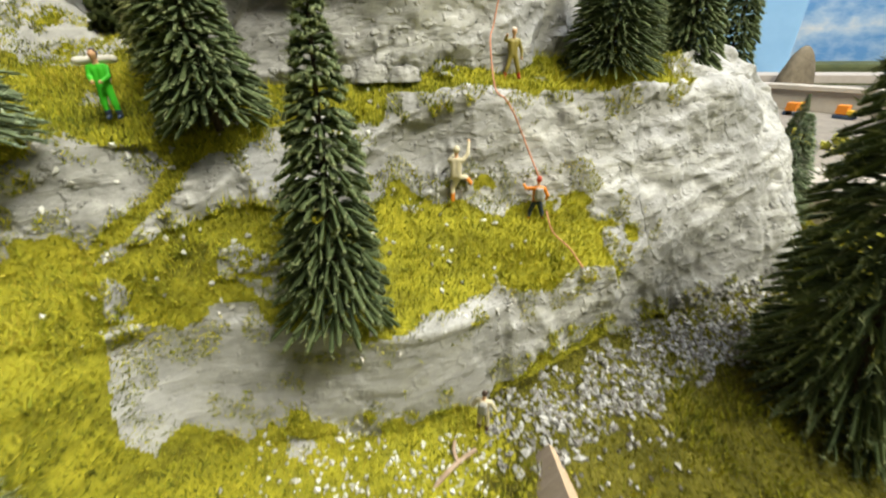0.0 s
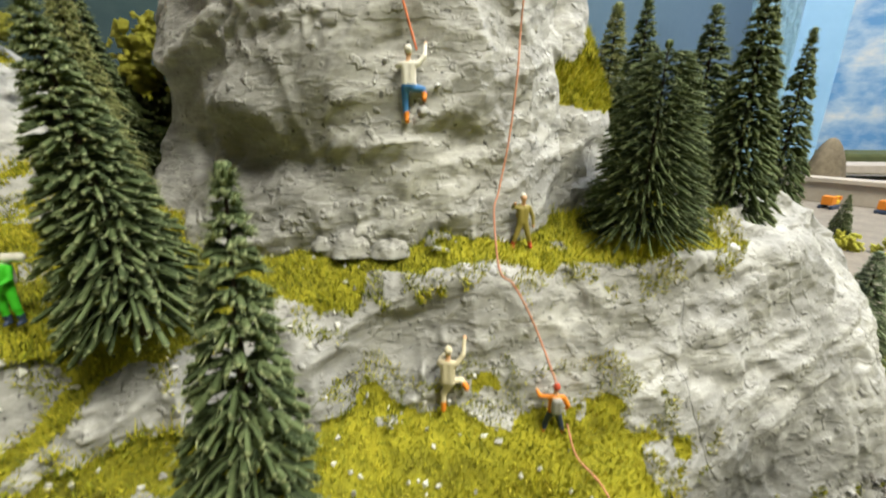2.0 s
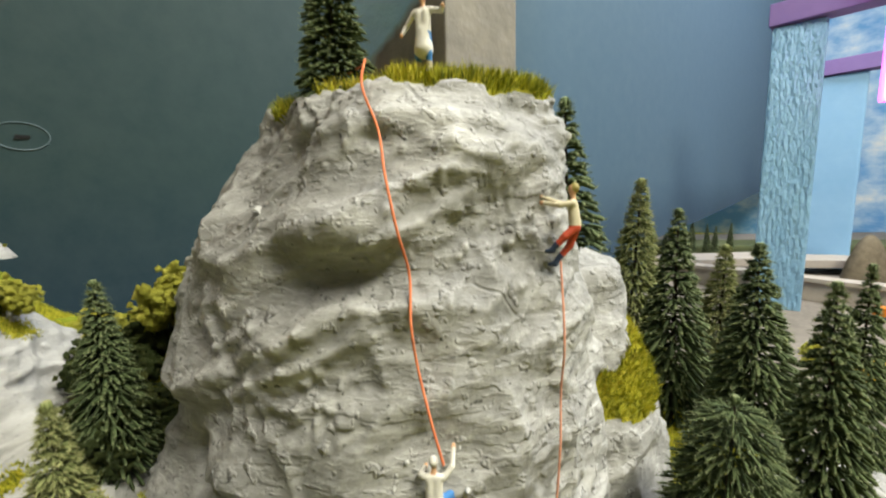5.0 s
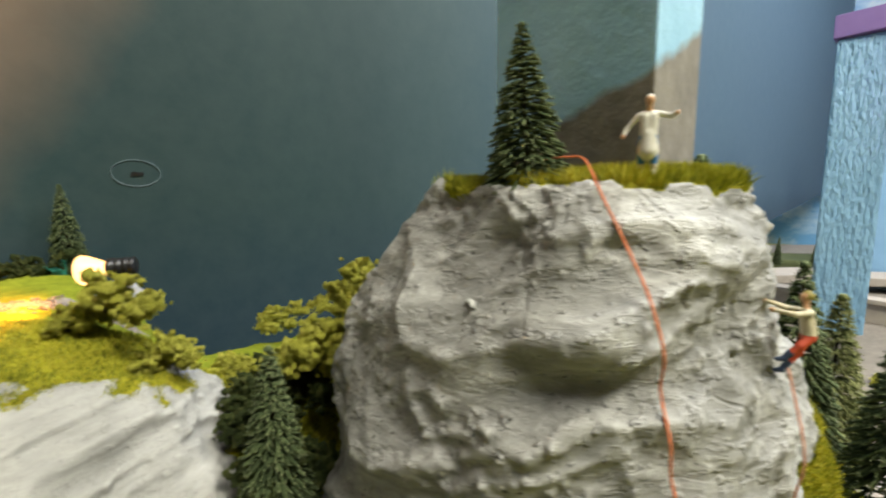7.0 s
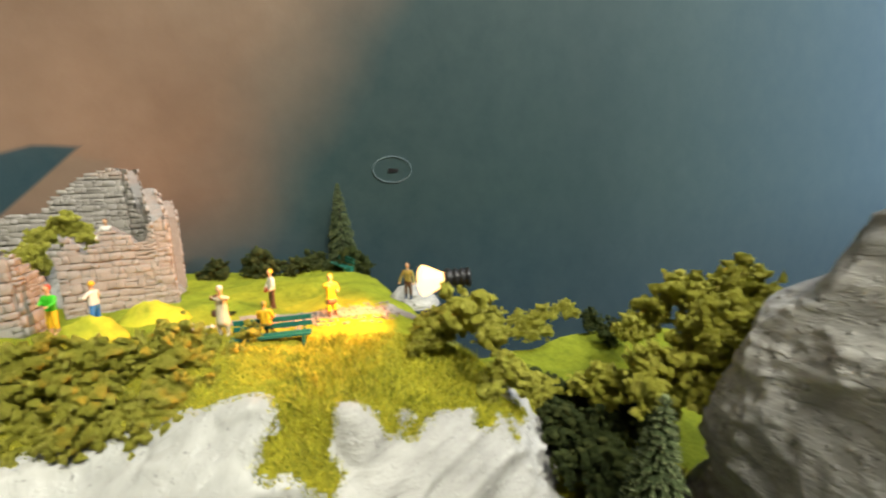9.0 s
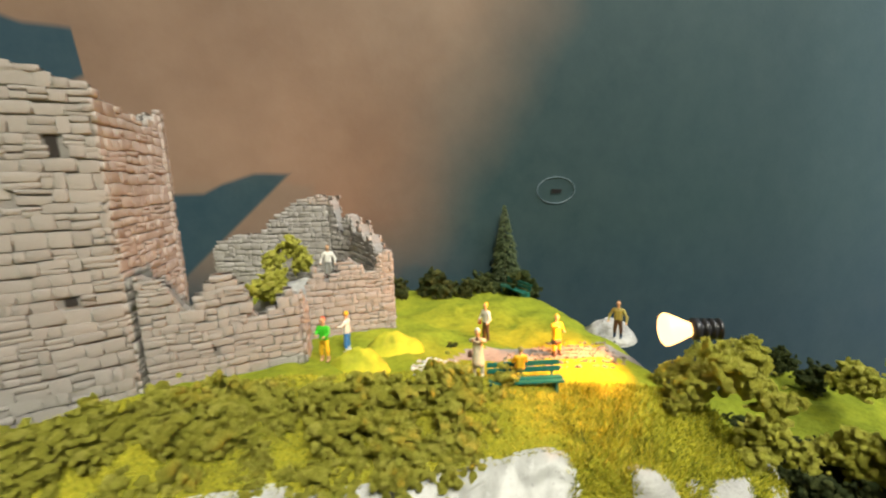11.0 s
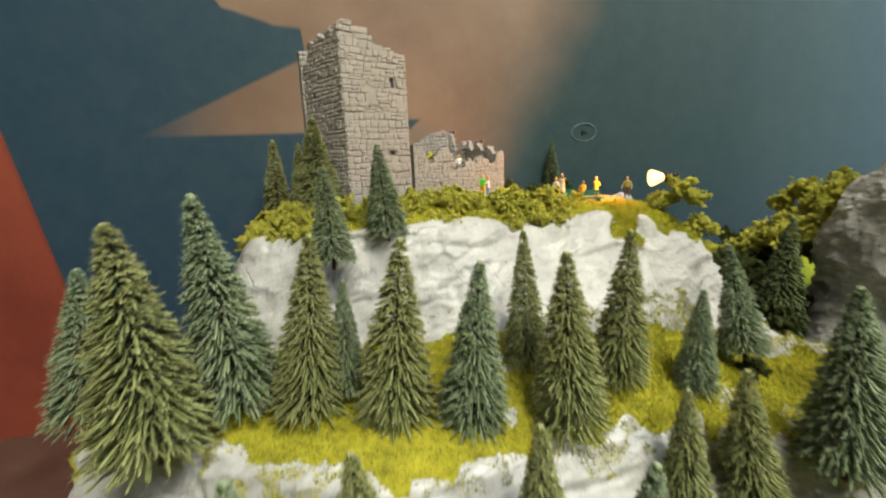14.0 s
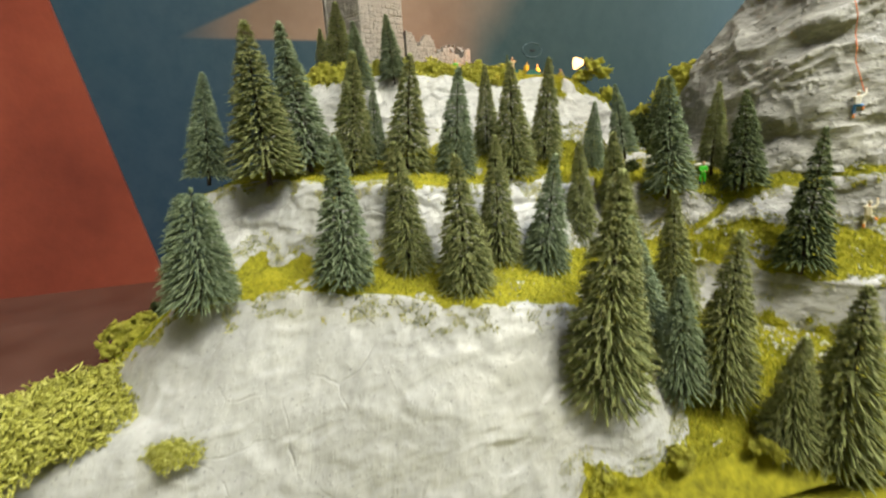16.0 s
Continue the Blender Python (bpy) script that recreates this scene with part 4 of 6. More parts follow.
BEHIND_THE_ROCK = [
    (.074, .193, .232, .298, 1.18, 3, 0),
    (.121, .221, .233, .324, .96, 1, 0),
    (.187, .287, .205, .318, .75, 0, 0),
    (.140, .288, .230, .329, 1.22, 0, 0),
    (.249, .278, .118, .200, 1.34, 1, 2),
    (.052, .301, .250, .404, 1.05, 2, 0),
    (.130, .437, .190, .365, 0.98, 0, 1),
    (.120, .331, .215, .344, 1.05, 2, 0),
    (.167, .371, .190, .317, 1.05, 0, 1),
    (-.1485, .221, .245, .326, 1.06, 1, 0),
    (-.044, .221, .388, .442, 1.40, 0, 0),
    (-.358, .314, .336, .3965, 1.01, 2, 0),
    (.135, .118, .085, .268, .78, 3, 0, .03, -.008),
]
for rows in (UPPER_TERRACE, CASTLE_EDGE, MIDDLE_TERRACE, LOWER_TERRACE, BEHIND_THE_ROCK):
    for row in rows:
        spruce(*row[:7], tilt=row[7:])

leaning = spruce(-.0345, .1035, .168, .268, 0.92, 2, 0, "spruces on the climbing terraces", "dark green model spruce leaning a little on the lower ledge")
leaning.matrix_world = pose(-.0345, .1035, .168, -4, 4, 30)
# ---- clump foliage ----


def foam_clump(seed, lumps, flat=0.8):
    """One lobe of torn foam: crumbly lumps piled together, about 0.5 across."""
    rng = np.random.default_rng(seed)
    bm = bmesh.new()
    bmesh.ops.create_icosphere(bm, subdivisions=1, radius=1.0)
    ball = np.array([v.co[:] for v in bm.verts])
    tris = np.array([[v.index for v in f.verts] for f in bm.faces])
    bm.free()
    V, F, k = [], [], 0
    for _ in range(lumps):
        d = rng.normal(0, 1, 3)
        d /= np.linalg.norm(d)
        p = d * rng.uniform(0.04, 0.25) * (0.85 + 0.3 * math.sin(7 * d[0] + seed) * math.cos(6 * d[1] + 2 * d[2])) * np.array([1, 1, flat])
        r = rng.uniform(0.02, 0.054)
        q = ball * (1 + 0.75 * vnoise(ball * 1.9 + rng.uniform(0, 90), seed)[:, None]) * rng.uniform(0.7, 1.3, 3)
        V.append(p + q * r)
        F.append(tris + k)
        k += len(ball)
    return np.concatenate(V), np.concatenate(F)


CLUMPS = {}
for i in range(5):
    v, f = foam_clump(i + 1, 120, 0.75 + 0.1 * (i % 3))
    for mat in (FOAM, FOAM_DARK):
        CLUMPS[i, mat.name] = raw_mesh("clump", v, f, mat)
bush_rng = random.Random(9)


def bush(x, y, z, size, mat=FOAM, shape=None, label="yellow-green torn foam bush", group=""):
    """A bush of a few torn foam clumps, size across."""
    ob = thing("bush", pose(x, y, z - 0.03 * size, 0, 0, bush_rng.uniform(0, 360)), label, "bush", group)
    n = bush_rng.randint(4, 6)
    for i in range(n):
        a, r = 6.283 * i / n + bush_rng.uniform(-0.4, 0.4), (0.27 if i else 0.0) * bush_rng.uniform(0.7, 1.2)
        s = size * bush_rng.uniform(0.85, 1.2) * (1.15 if i == 0 else 0.9)
        part("clump", CLUMPS[bush_rng.randrange(5), mat.name], None, ob).matrix_basis = pose(size * r * math.cos(a), size * r * math.sin(a), size * (0.36 if i == 0 else bush_rng.uniform(0.12, 0.26)), 0, 0, bush_rng.uniform(0, 360)) @ Matrix.Diagonal((s, s, s, 1))
    return ob


hedge = spline([(-.435, .002, .332), (-.40, .012, .337), (-.365, .040, .337), (-.335, .078, .338), (-.304, .117, .336), (-.282, .146, .335), (-.268, .160, .335)], 25)
for i, p in enumerate(hedge):
    for side in (0, 1):
        bush(p[0] + bush_rng.uniform(-.005, .005) + side * .012 - .011, p[1] + bush_rng.uniform(-.005, .005) - side * .012 + .011, p[2] - side * .011 + bush_rng.uniform(-.004, .002), bush_rng.uniform(.026, .035) * (1.0 - 0.35 * (i > 20)), group="foam hedge under the castle")
for x, y in ((-.392, .030), (-.380, .044), (-.372, .058), (-.366, .072), (-.362, .088), (-.352, .102), (-.343, .112), (-.405, .022), (-.418, .012)):
    bush(x + .006, y, .338, bush_rng.uniform(.026, .033), group="foam hedge under the castle")
PLATEAU_BUSHES = (
    (-.229, .2215, .334, .022, FOAM, "small yellow foam bush below the spotlight"),
    (-.213, .216, .334, .04, FOAM, "large yellow-green foam bush beside the spotlight"),
    (-.228, .208, .332, .018, FOAM, "small yellow foam bush lit by the spotlight"),
    (-.202, .228, .308, .034, FOAM, "yellow-green torn foam bush"),
    (-.385, .262, .335, .038, FOAM_DARK, "dark green foam bush on the castle lawn"),
    (-.405, .245, .335, .03, FOAM_DARK, "dark green foam bush on the castle lawn"),
    (-.365, .275, .335, .028, FOAM_DARK, "dark green foam bush on the castle lawn"),
    (-.338, .298, .334, .034, FOAM_DARK, "dark green foam bush below a spruce"),
    (-.365, .292, .334, .03, FOAM_DARK, "dark brown-green foam bush below a spruce"),
    (-.318, .192, .336, .011, FOAM_DARK, "small dark foam shrub on the lawn"),
    (-.322, .205, .336, .008, FOAM_DARK, "small dark foam shrub on the lawn"),
    (-.428, .180, .368, .036, FOAM, "olive foam bush growing inside the ruin"),
    (-.410, .158, .358, .032, FOAM, "olive foam bush growing inside the ruin"),
    (-.392, .150, .346, .016, FOAM, "olive foam bush growing inside the ruin"),
)
GULLY_BUSHES = (
    (-.136, .300, .324, .05, FOAM, "large yellow-green foam bush behind the climbing rock"),
    (-.112, .308, .326, .05, FOAM, "yellow-green foam bush behind the climbing rock"),
    (-.150, .266, .300, .046, FOAM, "yellow-green foam bush behind the climbing rock"),
    (-.136, .268, .302, .044, FOAM, "yellow-green foam bush behind the climbing rock"),
    (-.168, .275, .287, .036, FOAM, "yellow-green foam bush behind the climbing rock"),
    (-.14, .285, .285, .055, FOAM, "yellow-green foam bush behind the climbing rock"),
    (-.122, .285, .285, .05, FOAM, "yellow-green foam bush behind the climbing rock"),
    (-.115, .302, .302, .045, FOAM, "yellow-green foam bush behind the climbing rock"),
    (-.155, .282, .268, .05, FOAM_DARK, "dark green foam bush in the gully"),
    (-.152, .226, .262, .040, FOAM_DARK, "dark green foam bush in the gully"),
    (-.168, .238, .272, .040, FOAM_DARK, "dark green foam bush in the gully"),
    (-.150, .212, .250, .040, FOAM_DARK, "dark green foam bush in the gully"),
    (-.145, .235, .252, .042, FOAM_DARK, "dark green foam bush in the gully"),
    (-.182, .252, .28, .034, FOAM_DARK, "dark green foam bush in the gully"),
    (-.235, .360, .288, .022, FOAM, "yellow-green foam bush on the far meadow"),
    (-.222, .375, .29, .022, FOAM, "yellow-green foam bush on the far meadow"),
    (-.208, .39, .29, .024, FOAM, "yellow-green foam bush on the far meadow"),
    (-.19, .40, .278, .026, FOAM_DARK, "dark green foam bush on the far meadow"),
    (-.172, .385, .278, .03, FOAM_DARK, "dark green foam bush on the far meadow"),
)
OTHER_BUSHES = (
    (-.222, .345, .287, .03, FOAM, "low yellow-green foam bush on the far meadow"),
    (-.205, .268, .288, .024, FOAM, "low yellow-green foam bush on the rock edge"),
    (-.196, .272, .280, .028, FOAM, "low yellow-green foam bush on the rock edge"),
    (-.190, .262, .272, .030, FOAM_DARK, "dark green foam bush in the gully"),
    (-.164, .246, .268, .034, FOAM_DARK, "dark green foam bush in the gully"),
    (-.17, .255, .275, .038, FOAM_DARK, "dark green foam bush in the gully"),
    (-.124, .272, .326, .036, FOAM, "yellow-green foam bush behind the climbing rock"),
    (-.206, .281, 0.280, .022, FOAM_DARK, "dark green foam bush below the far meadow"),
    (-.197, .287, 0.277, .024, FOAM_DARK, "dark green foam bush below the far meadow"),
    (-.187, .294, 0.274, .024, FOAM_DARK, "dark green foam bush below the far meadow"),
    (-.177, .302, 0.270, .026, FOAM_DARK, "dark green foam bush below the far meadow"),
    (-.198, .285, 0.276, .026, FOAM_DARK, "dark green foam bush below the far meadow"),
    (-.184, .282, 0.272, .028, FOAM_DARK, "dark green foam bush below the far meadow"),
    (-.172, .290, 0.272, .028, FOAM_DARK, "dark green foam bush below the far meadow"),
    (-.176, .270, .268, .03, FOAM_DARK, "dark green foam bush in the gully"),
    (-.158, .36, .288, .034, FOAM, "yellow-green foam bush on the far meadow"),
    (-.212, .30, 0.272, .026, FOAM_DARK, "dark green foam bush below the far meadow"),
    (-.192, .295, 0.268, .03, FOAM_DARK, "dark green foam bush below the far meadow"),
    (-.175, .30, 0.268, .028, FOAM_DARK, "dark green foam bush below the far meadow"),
    (-.160, .150, .236, .022, FOAM_DARK, "brownish dark shrub behind the spruces"),
    (.058, .196, .233, .018, FOAM_DARK, "small dark foam clump at the foot of the climbing rock"),
    (.022, .245, .388, .012, FOAM, "yellow foam tuft on top of the climbing rock"),
    (-.475, -.172, .122, .05, FOAM, "yellow-green foam bush on the lower slope"),
    (-.49, -.150, .125, .042, FOAM, "yellow-green foam bush on the lower slope"),
    (-.52, -.125, .125, .03, FOAM_DARK, "olive foam bush on the lower slope"),
    (-.098, -.05, .088, .022, FOAM, "low yellow-green moss cushion"),
    (-.135, -.075, .078, .024, FOAM, "low yellow-green moss cushion"),
    (-.06, -.03, .095, .02, FOAM, "low yellow-green moss cushion"),
)
for patch in (PLATEAU_BUSHES, GULLY_BUSHES, OTHER_BUSHES):
    for x, y, z, s, m, lab in patch:
        bush(x, y, z, s, m, label=lab)


def lichen_mesh(n, seed):
    """A tuft of curled lichen about 1 across: short forked noodles round a mound."""
    rng = np.random.default_rng(seed)
    V, F = [], []
    for _ in range(n):
        d = rng.normal(0, 1, 3)
        d[2] = abs(d[2]) * 0.9
        d /= np.linalg.norm(d)
        p = d * np.array([0.46, 0.46, 0.36]) * rng.uniform(0.6, 1.0) * (1 + 0.18 * math.sin(5 * d[0] + 3 * d[1] + seed))
        step = d * 0.25 + rng.normal(0, 0.7, 3)
        r = rng.uniform(0.011, 0.018)
        k0 = len(V)
        for i in range(5):
            step = step / np.linalg.norm(step)
            u = np.cross(step, (0.3, 0.5, 0.8))
            u /= np.linalg.norm(u)
            w = np.cross(step, u)
            for j in range(3):
                a = j * 2.0944
                V.append(p + (u * math.cos(a) + w * math.sin(a)) * r * (1 - 0.1 * i))
            p = p + step * 0.036
            step = step + rng.normal(0, 0.9, 3)
        for i in range(4):
            for j in range(3):
                F.append((k0 + 3 * i + j, k0 + 3 * i + (j + 1) % 3, k0 + 3 * i + 3 + (j + 1) % 3, k0 + 3 * i + 3 + j))
        F.append((k0 + 12, k0 + 13, k0 + 14))
    return raw_mesh("tuft", V, F, LICHEN, True)


LICHEN_TUFTS = [lichen_mesh(800, k) for k in (4, 5, 6)]


def lichen_bush(x, y, z, size, n, label):
    """A cushion of lichen tufts, size across."""
    ob = thing("lichen_bush", pose(x, y, z, 0, 0, bush_rng.uniform(0, 360)), label, "bush", "lichen bushes on the white slope")
    for i in range(n):
        r = size * 0.36 * math.sqrt(i / n)
        a = i * 2.4
        s = size * (0.55 if n > 4 else 0.8) * bush_rng.uniform(0.8, 1.1)
        part("tuft", LICHEN_TUFTS[i % 3], None, ob).matrix_basis = pose(r * math.cos(a), r * math.sin(a) * 0.8, size * 0.1 * (1 - (r / size / 0.4) ** 2), 0, 0, bush_rng.uniform(0, 360)) @ Matrix.Diagonal((s, s, s * 0.8, 1))
    return ob


lichen_bush(-.405, -.232, .113, .105, 14, "large pale yellow-green lichen bush on the white slope")
lichen_bush(-.337, -.199, .106, .034, 4, "small yellow lichen tuft on the white slope")
lichen_bush(-.418, -.208, .117, .05, 2, "small yellow lichen tuft on the white slope")

# ---- castle ruin ----


def stone_mesh(seed):
    """One squared stone, 1 x 1 x 1 with its face towards -y, edges worn round."""
    rng = random.Random(seed)
    bm = bmesh.new()
    j = lambda a: a * rng.uniform(0.93, 1.0)
    corners = ((-1, -1), (1, -1), (1, 1), (-1, 1))
    back = [bm.verts.new((sx * 0.5, 0.5, sz * 0.5)) for sx, sz in corners]
    mid = [bm.verts.new((sx * j(0.5), -0.05, sz * j(0.5))) for sx, sz in corners]
    brow = [bm.verts.new((sx * j(0.49), -0.38 * rng.uniform(0.85, 1.1), sz * j(0.485))) for sx, sz in corners]
    front = [bm.verts.new((sx * j(0.45), -0.5 * rng.uniform(0.8, 1.15), sz * j(0.43))) for sx, sz in corners]
    for lo, hi in ((back, mid), (mid, brow), (brow, front)):
        for i in range(4):
            bm.faces.new((lo[i], lo[(i + 1) % 4], hi[(i + 1) % 4], hi[i]))
    bm.faces.new(front)
    bmesh.ops.recalc_face_normals(bm, faces=bm.faces[:])
    me = bpy.data.meshes.new("stone")
    bm.to_mesh(me)
    bm.free()
    me.materials.append(STONE)
    me.polygons.foreach_set("use_smooth", np.ones(len(me.polygons), bool))
    return me


STONES = [stone_mesh(s) for s in range(7)]
STONE_DATA = [(np.array([v.co[:] for v in m.vertices]), [tuple(p.vertices) for p in m.polygons]) for m in STONES]


def ruin_wall(parent, name, p0, p1, z0, tops, thick, seed, loose, label="", course=0.0036, holes=(), blind=()):
    """A wall from p0 to p1 (its outer face, seen from the right of that way), with a broken top, faced with stones on both sides."""
    rng = random.Random(seed)
    a, b = Vector((*p0, 0)), Vector((*p1, 0))
    length = (b - a).length
    u = (b - a) / length
    turn = math.degrees(math.atan2(u.y, u.x))
    m = pose(a.x, a.y, z0, 0, 0, turn)

    def top(s):
        f = max(0, min(0.9999, s / length)) * (len(tops) - 1)
        i = int(f)
        return tops[i] + (tops[i + 1] - tops[i]) * (f - i)
    # core with a ragged head
    bm = bmesh.new()
    n = max(8, int(length / 0.0016))
    cols = []
    for i in range(n + 1):
        s = length * i / n
        h = top(s) - 0.0009 + 0.0012 * noise.noise((s * 420, seed, 0))
        cols.append([bm.verts.new((s, y, z)) for y, z in ((0.0006, -0.012), (thick - 0.0006, -0.012), (thick - 0.0006, h), (thick * 0.5, h + 0.0012 * noise.noise((s * 500, seed, 5))), (0.0006, h))])
    for c, d in zip(cols, cols[1:]):
        for i in range(5):
            bm.faces.new((c[i], d[i], d[(i + 1) % 5], c[(i + 1) % 5]))
    bm.faces.new(cols[0])
    bm.faces.new(cols[-1][::-1])
    bmesh.ops.recalc_face_normals(bm, faces=bm.faces[:])
    core = part(name, bm, MORTAR, parent, label)
    core.matrix_world = m
    # dark boxes stand in for the shade of holes; the core is not cut
    for hs, hz, hw, hv in holes:
        part("hole_box", box_bm(hs - hw * 0.9, hs + hw * 0.9, 0.0002, 0.003, hz - hv * 0.9, hz + hv * 0.9), HOLE_SHADE, core, "dark box for the shade of a hole")
    for hs, hz, hw, hv in blind:
        # a walled-up window: smooth panel under a thin lintel
        part("walled_window", box_bm(hs - hw, hs + hw, 0.0001, 0.003, hz - hv, hz + hv, 0.0003), STONE, core, "walled-up window panel")
        part("lintel", box_bm(hs - hw * 1.25, hs + hw * 1.25, -0.0007, 0.003, hz + hv, hz + hv + 0.0012, 0.0003), STONE, core)
        part("jamb", box_bm(hs - hw - 0.0009, hs - hw, -0.0005, 0.003, hz - hv, hz + hv - 0.0002, 0.0002), STONE, core)
    V, F = [], []
    high = max(tops)
    z = 0.0
    while z < high:
        h = course * rng.uniform(0.7, 1.3)
        s = -rng.uniform(0, 0.003)
        while s < length:
            w = course * rng.choice((0.7, 0.95, 1.2, 1.4, 1.9)) * rng.uniform(0.85, 1.15)
            mid = min(max(s + w / 2, 0), length)
            s1 = min(s + w, length)
            s0 = max(s, 0)
            hh = min(h, top(mid) + rng.uniform(-0.0006, 0.0012) - z)
            skip = any(abs(mid - hs) < hw and abs(z + h / 2 - hz) < hv for hs, hz, hw, hv in (*holes, *blind))
            if s1 - s0 > 0.0012 and hh > 0.0012 and not skip:
                pieces = [(z, hh)]
                if hh > 0.0028 and rng.random() < 0.32:
                    cut = hh * rng.uniform(0.35, 0.65)
                    pieces = [(z, cut), (z + cut, hh - cut)]
                for face, keep, (zz, hh) in [(f_, k_, q_) for f_, k_ in ((0, loose), (1, False)) for q_ in pieces]:
                    y = -0.00005 if face == 0 else thick + 0.00005
                    k = rng.randrange(7)
                    loc = pose((s0 + s1) / 2, y, zz + hh / 2 + 0.0011 * noise.noise((mid * 75, zz * 140, seed)), rng.uniform(-2, 2), rng.uniform(-3.5, 3.5), (0 if face == 0 else 180) + rng.uniform(-1, 1)) @ Matrix.Diagonal((s1 - s0 - 0.00005, 0.00105 * rng.uniform(0.55, 1.5), (hh - 0.0001) * rng.uniform(0.92, 1.04), 1))
                    if keep:
                        ob = new("stone", STONES[k])
                        ob.parent = core
                        ob.matrix_basis = loc
                    else:
                        vs, fs = STONE_DATA[k]
                        o = len(V)
                        V.extend([tuple(loc @ Vector(v)) for v in vs])
                        F.extend([tuple(i + o for i in f) for f in fs])
            s += w
        z += h
    if V:
        rest = part("stonework", raw_mesh("stonework", V, F, STONE, True), None, core)
        rest["kind"] = "stuff"
    return core


# near-black colour that holds the shade of the wall holes
HOLE_SHADE = plain("hole_shade", [(0.3, (0.015, 0.013, 0.012)), (0.7, (0.03, 0.026, 0.024))], 300, 0.95)
castle = thing("castle_ruin", pose(-.39, .12, .338), "grey model castle ruin with a broken square tower", "castle ruin")
BL, BR = Vector((-.3926, .0435, 0)), Vector((-.3750, .0870, 0))
BK, KK = Vector((-.4441, .0465, 0)), Vector((-.4138, .1185, 0))
Z0 = 0.336
ruin_wall(castle, "tower_front", BL[:2], BR[:2], Z0, [.131, .132, .131, .127, .128, .124, .120, .117, .118, .115, .112, .113], .005, 1, True, "squared grey stone tower face with small openings", course=0.0042,
          holes=((.0335, .046, .0017, .0014), (.036, .0945, .0016, .0036), (.012, .0935, .0012, .0009), (.018, .0775, .0009, .0009)), blind=((.0205, .0855, .0042, .0065),))
ruin_wall(castle, "tower_side", BK[:2], BL[:2], Z0, [.111, .112, .112, .126, .122, .129, .123, .130, .124, .131], .005, 2, False, "shaded stone tower side", course=0.003, holes=((.018, .088, .0012, .0022), (.03, .088, .0012, .0022), (.02, .04, .0012, .0025)))
ruin_wall(castle, "tower_back", BR[:2], KK[:2], Z0, [.112, .108, .106, .112], .005, 3, False)
ruin_wall(castle, "tower_rear", KK[:2], BK[:2], Z0, [.112, .11, .118, .122], .005, 4, False)
ruin_wall(castle, "curtain_wall", (-.3735, .0895), (-.3500, .1350), Z0, [.052, .051, .046, .038, .044, .05, .047, .04, .030, .032, .040, .039], .006, 5, True, "low broken curtain wall of grey stones", holes=((.02, .022, .0016, .001),))
ruin_wall(castle, "curtain_return", (-.3500, .1360), (-.366, .149), Z0, [.039, .036, .03, .024], .005, 6, False)
ruin_wall(castle, "side_wall", (-.380, .157), (-.3530, .1900), Z0, [.030, .041, .033, .038, .045, .040, .036, .046, .047], .006, 7, True, "broken side wall of warm grey stones")
ruin_wall(castle, "corner_wall", (-.3535, .1905), (-.402, .2125), Z0, [.047, .046, .054, .047, .058, .05, .062], .006, 8, False)
ruin_wall(castle, "gable_wall", (-.508, .163), (-.430, .2105), Z0, [.036, .042, .046, .050, .047, .052, .060, .066, .070, .073, .072], .006, 9, False, "tall broken gable wall of the ruin")
ruin_wall(castle, "gable_return", (-.430, .2115), (-.396, .2135), Z0, [.073, .068, .05, .044, .06, .063, .058, .042, .052, .055, .046], .006, 10, False)

# the yellow flock mounds and the paved way beside the ruin


def mound(name, x, y, z, rx, ry, h, mat, label, category, turn=0.0, seed=1):
    rng_ = np.linspace(0, 1, 14)
    ang = np.linspace(0, 2 * math.pi, 40, endpoint=False)
    rings_ = np.array([[(r * rx * math.cos(a), r * ry * math.sin(a), h * (1 - r * r) ** 0.8 - 0.002 * r) for a in ang] for r in rng_[::-1]])
    rings_ = rings_ + grid_normals(rings_, True) * (0.0012 * fbm(rings_ * 200, 3, seed))[..., None]
    ob = new(name, grid_mesh(name, rings_, True, (mat,)))
    ob.matrix_world = pose(x, y, z, 0, 0, turn)
    return tagged(ob, label, category, kind="structure")


mound("flock_mound", -0.3336, 0.1686, .3395, .0160, .0100, .0115, GRASS, "yellow flocked mound beside the ruin", "mound", 40, 2)
mound("flock_mound", -0.3316, 0.1470, .3395, .0150, .0095, .0125, GRASS, "yellow flocked mound beside the ruin", "mound", 30, 3)
mound("path", -.347, .157, .3385, .040, .022, .0022, PATHGREY, "grey gritty path through the castle gate", "path", 25, 4)
mound("rock_step", -.270, .268, .328, .016, .009, .012, ROCK, "grey plaster rock behind the guard", "rock", 40, 8)

# ---- benches ----
GREENPAINT = plain("green_bench_paint", [(0.3, (0.01, 0.09, 0.07)), (0.7, (0.02, 0.16, 0.12))], 900, 0.4, 0.0001)


def bench(m):
    ob = thing("park_bench", m, "dark green painted model park bench", "bench", "park benches on the plateau")
    for i in range(2):
        part("seat_slat", box_bm(-.0138, .0138, -.0035 + i * .0028, -.0013 + i * .0028, .0048, .0056, .0002), GREENPAINT, ob)
    for i in range(2):
        part("back_slat", box_bm(-.0138, .0138, .0026 + i * .0004, .0032 + i * .0004, .0066 + i * .0023, .0084 + i * .0023, .0002), GREENPAINT, ob)
    for x in (-.011, .011):
        part("leg", box_bm(x - .0004, x + .0004, -.0034, .0034, -.0006, .0049, .0001), GREENPAINT, ob)
        part("back_post", box_bm(x - .0004, x + .0004, .0031, .0038, .0045, .0106, .0001), GREENPAINT, ob)
    return ob


first = bench(pose(-.2745, .1785, .3365, 0, 0, 40))
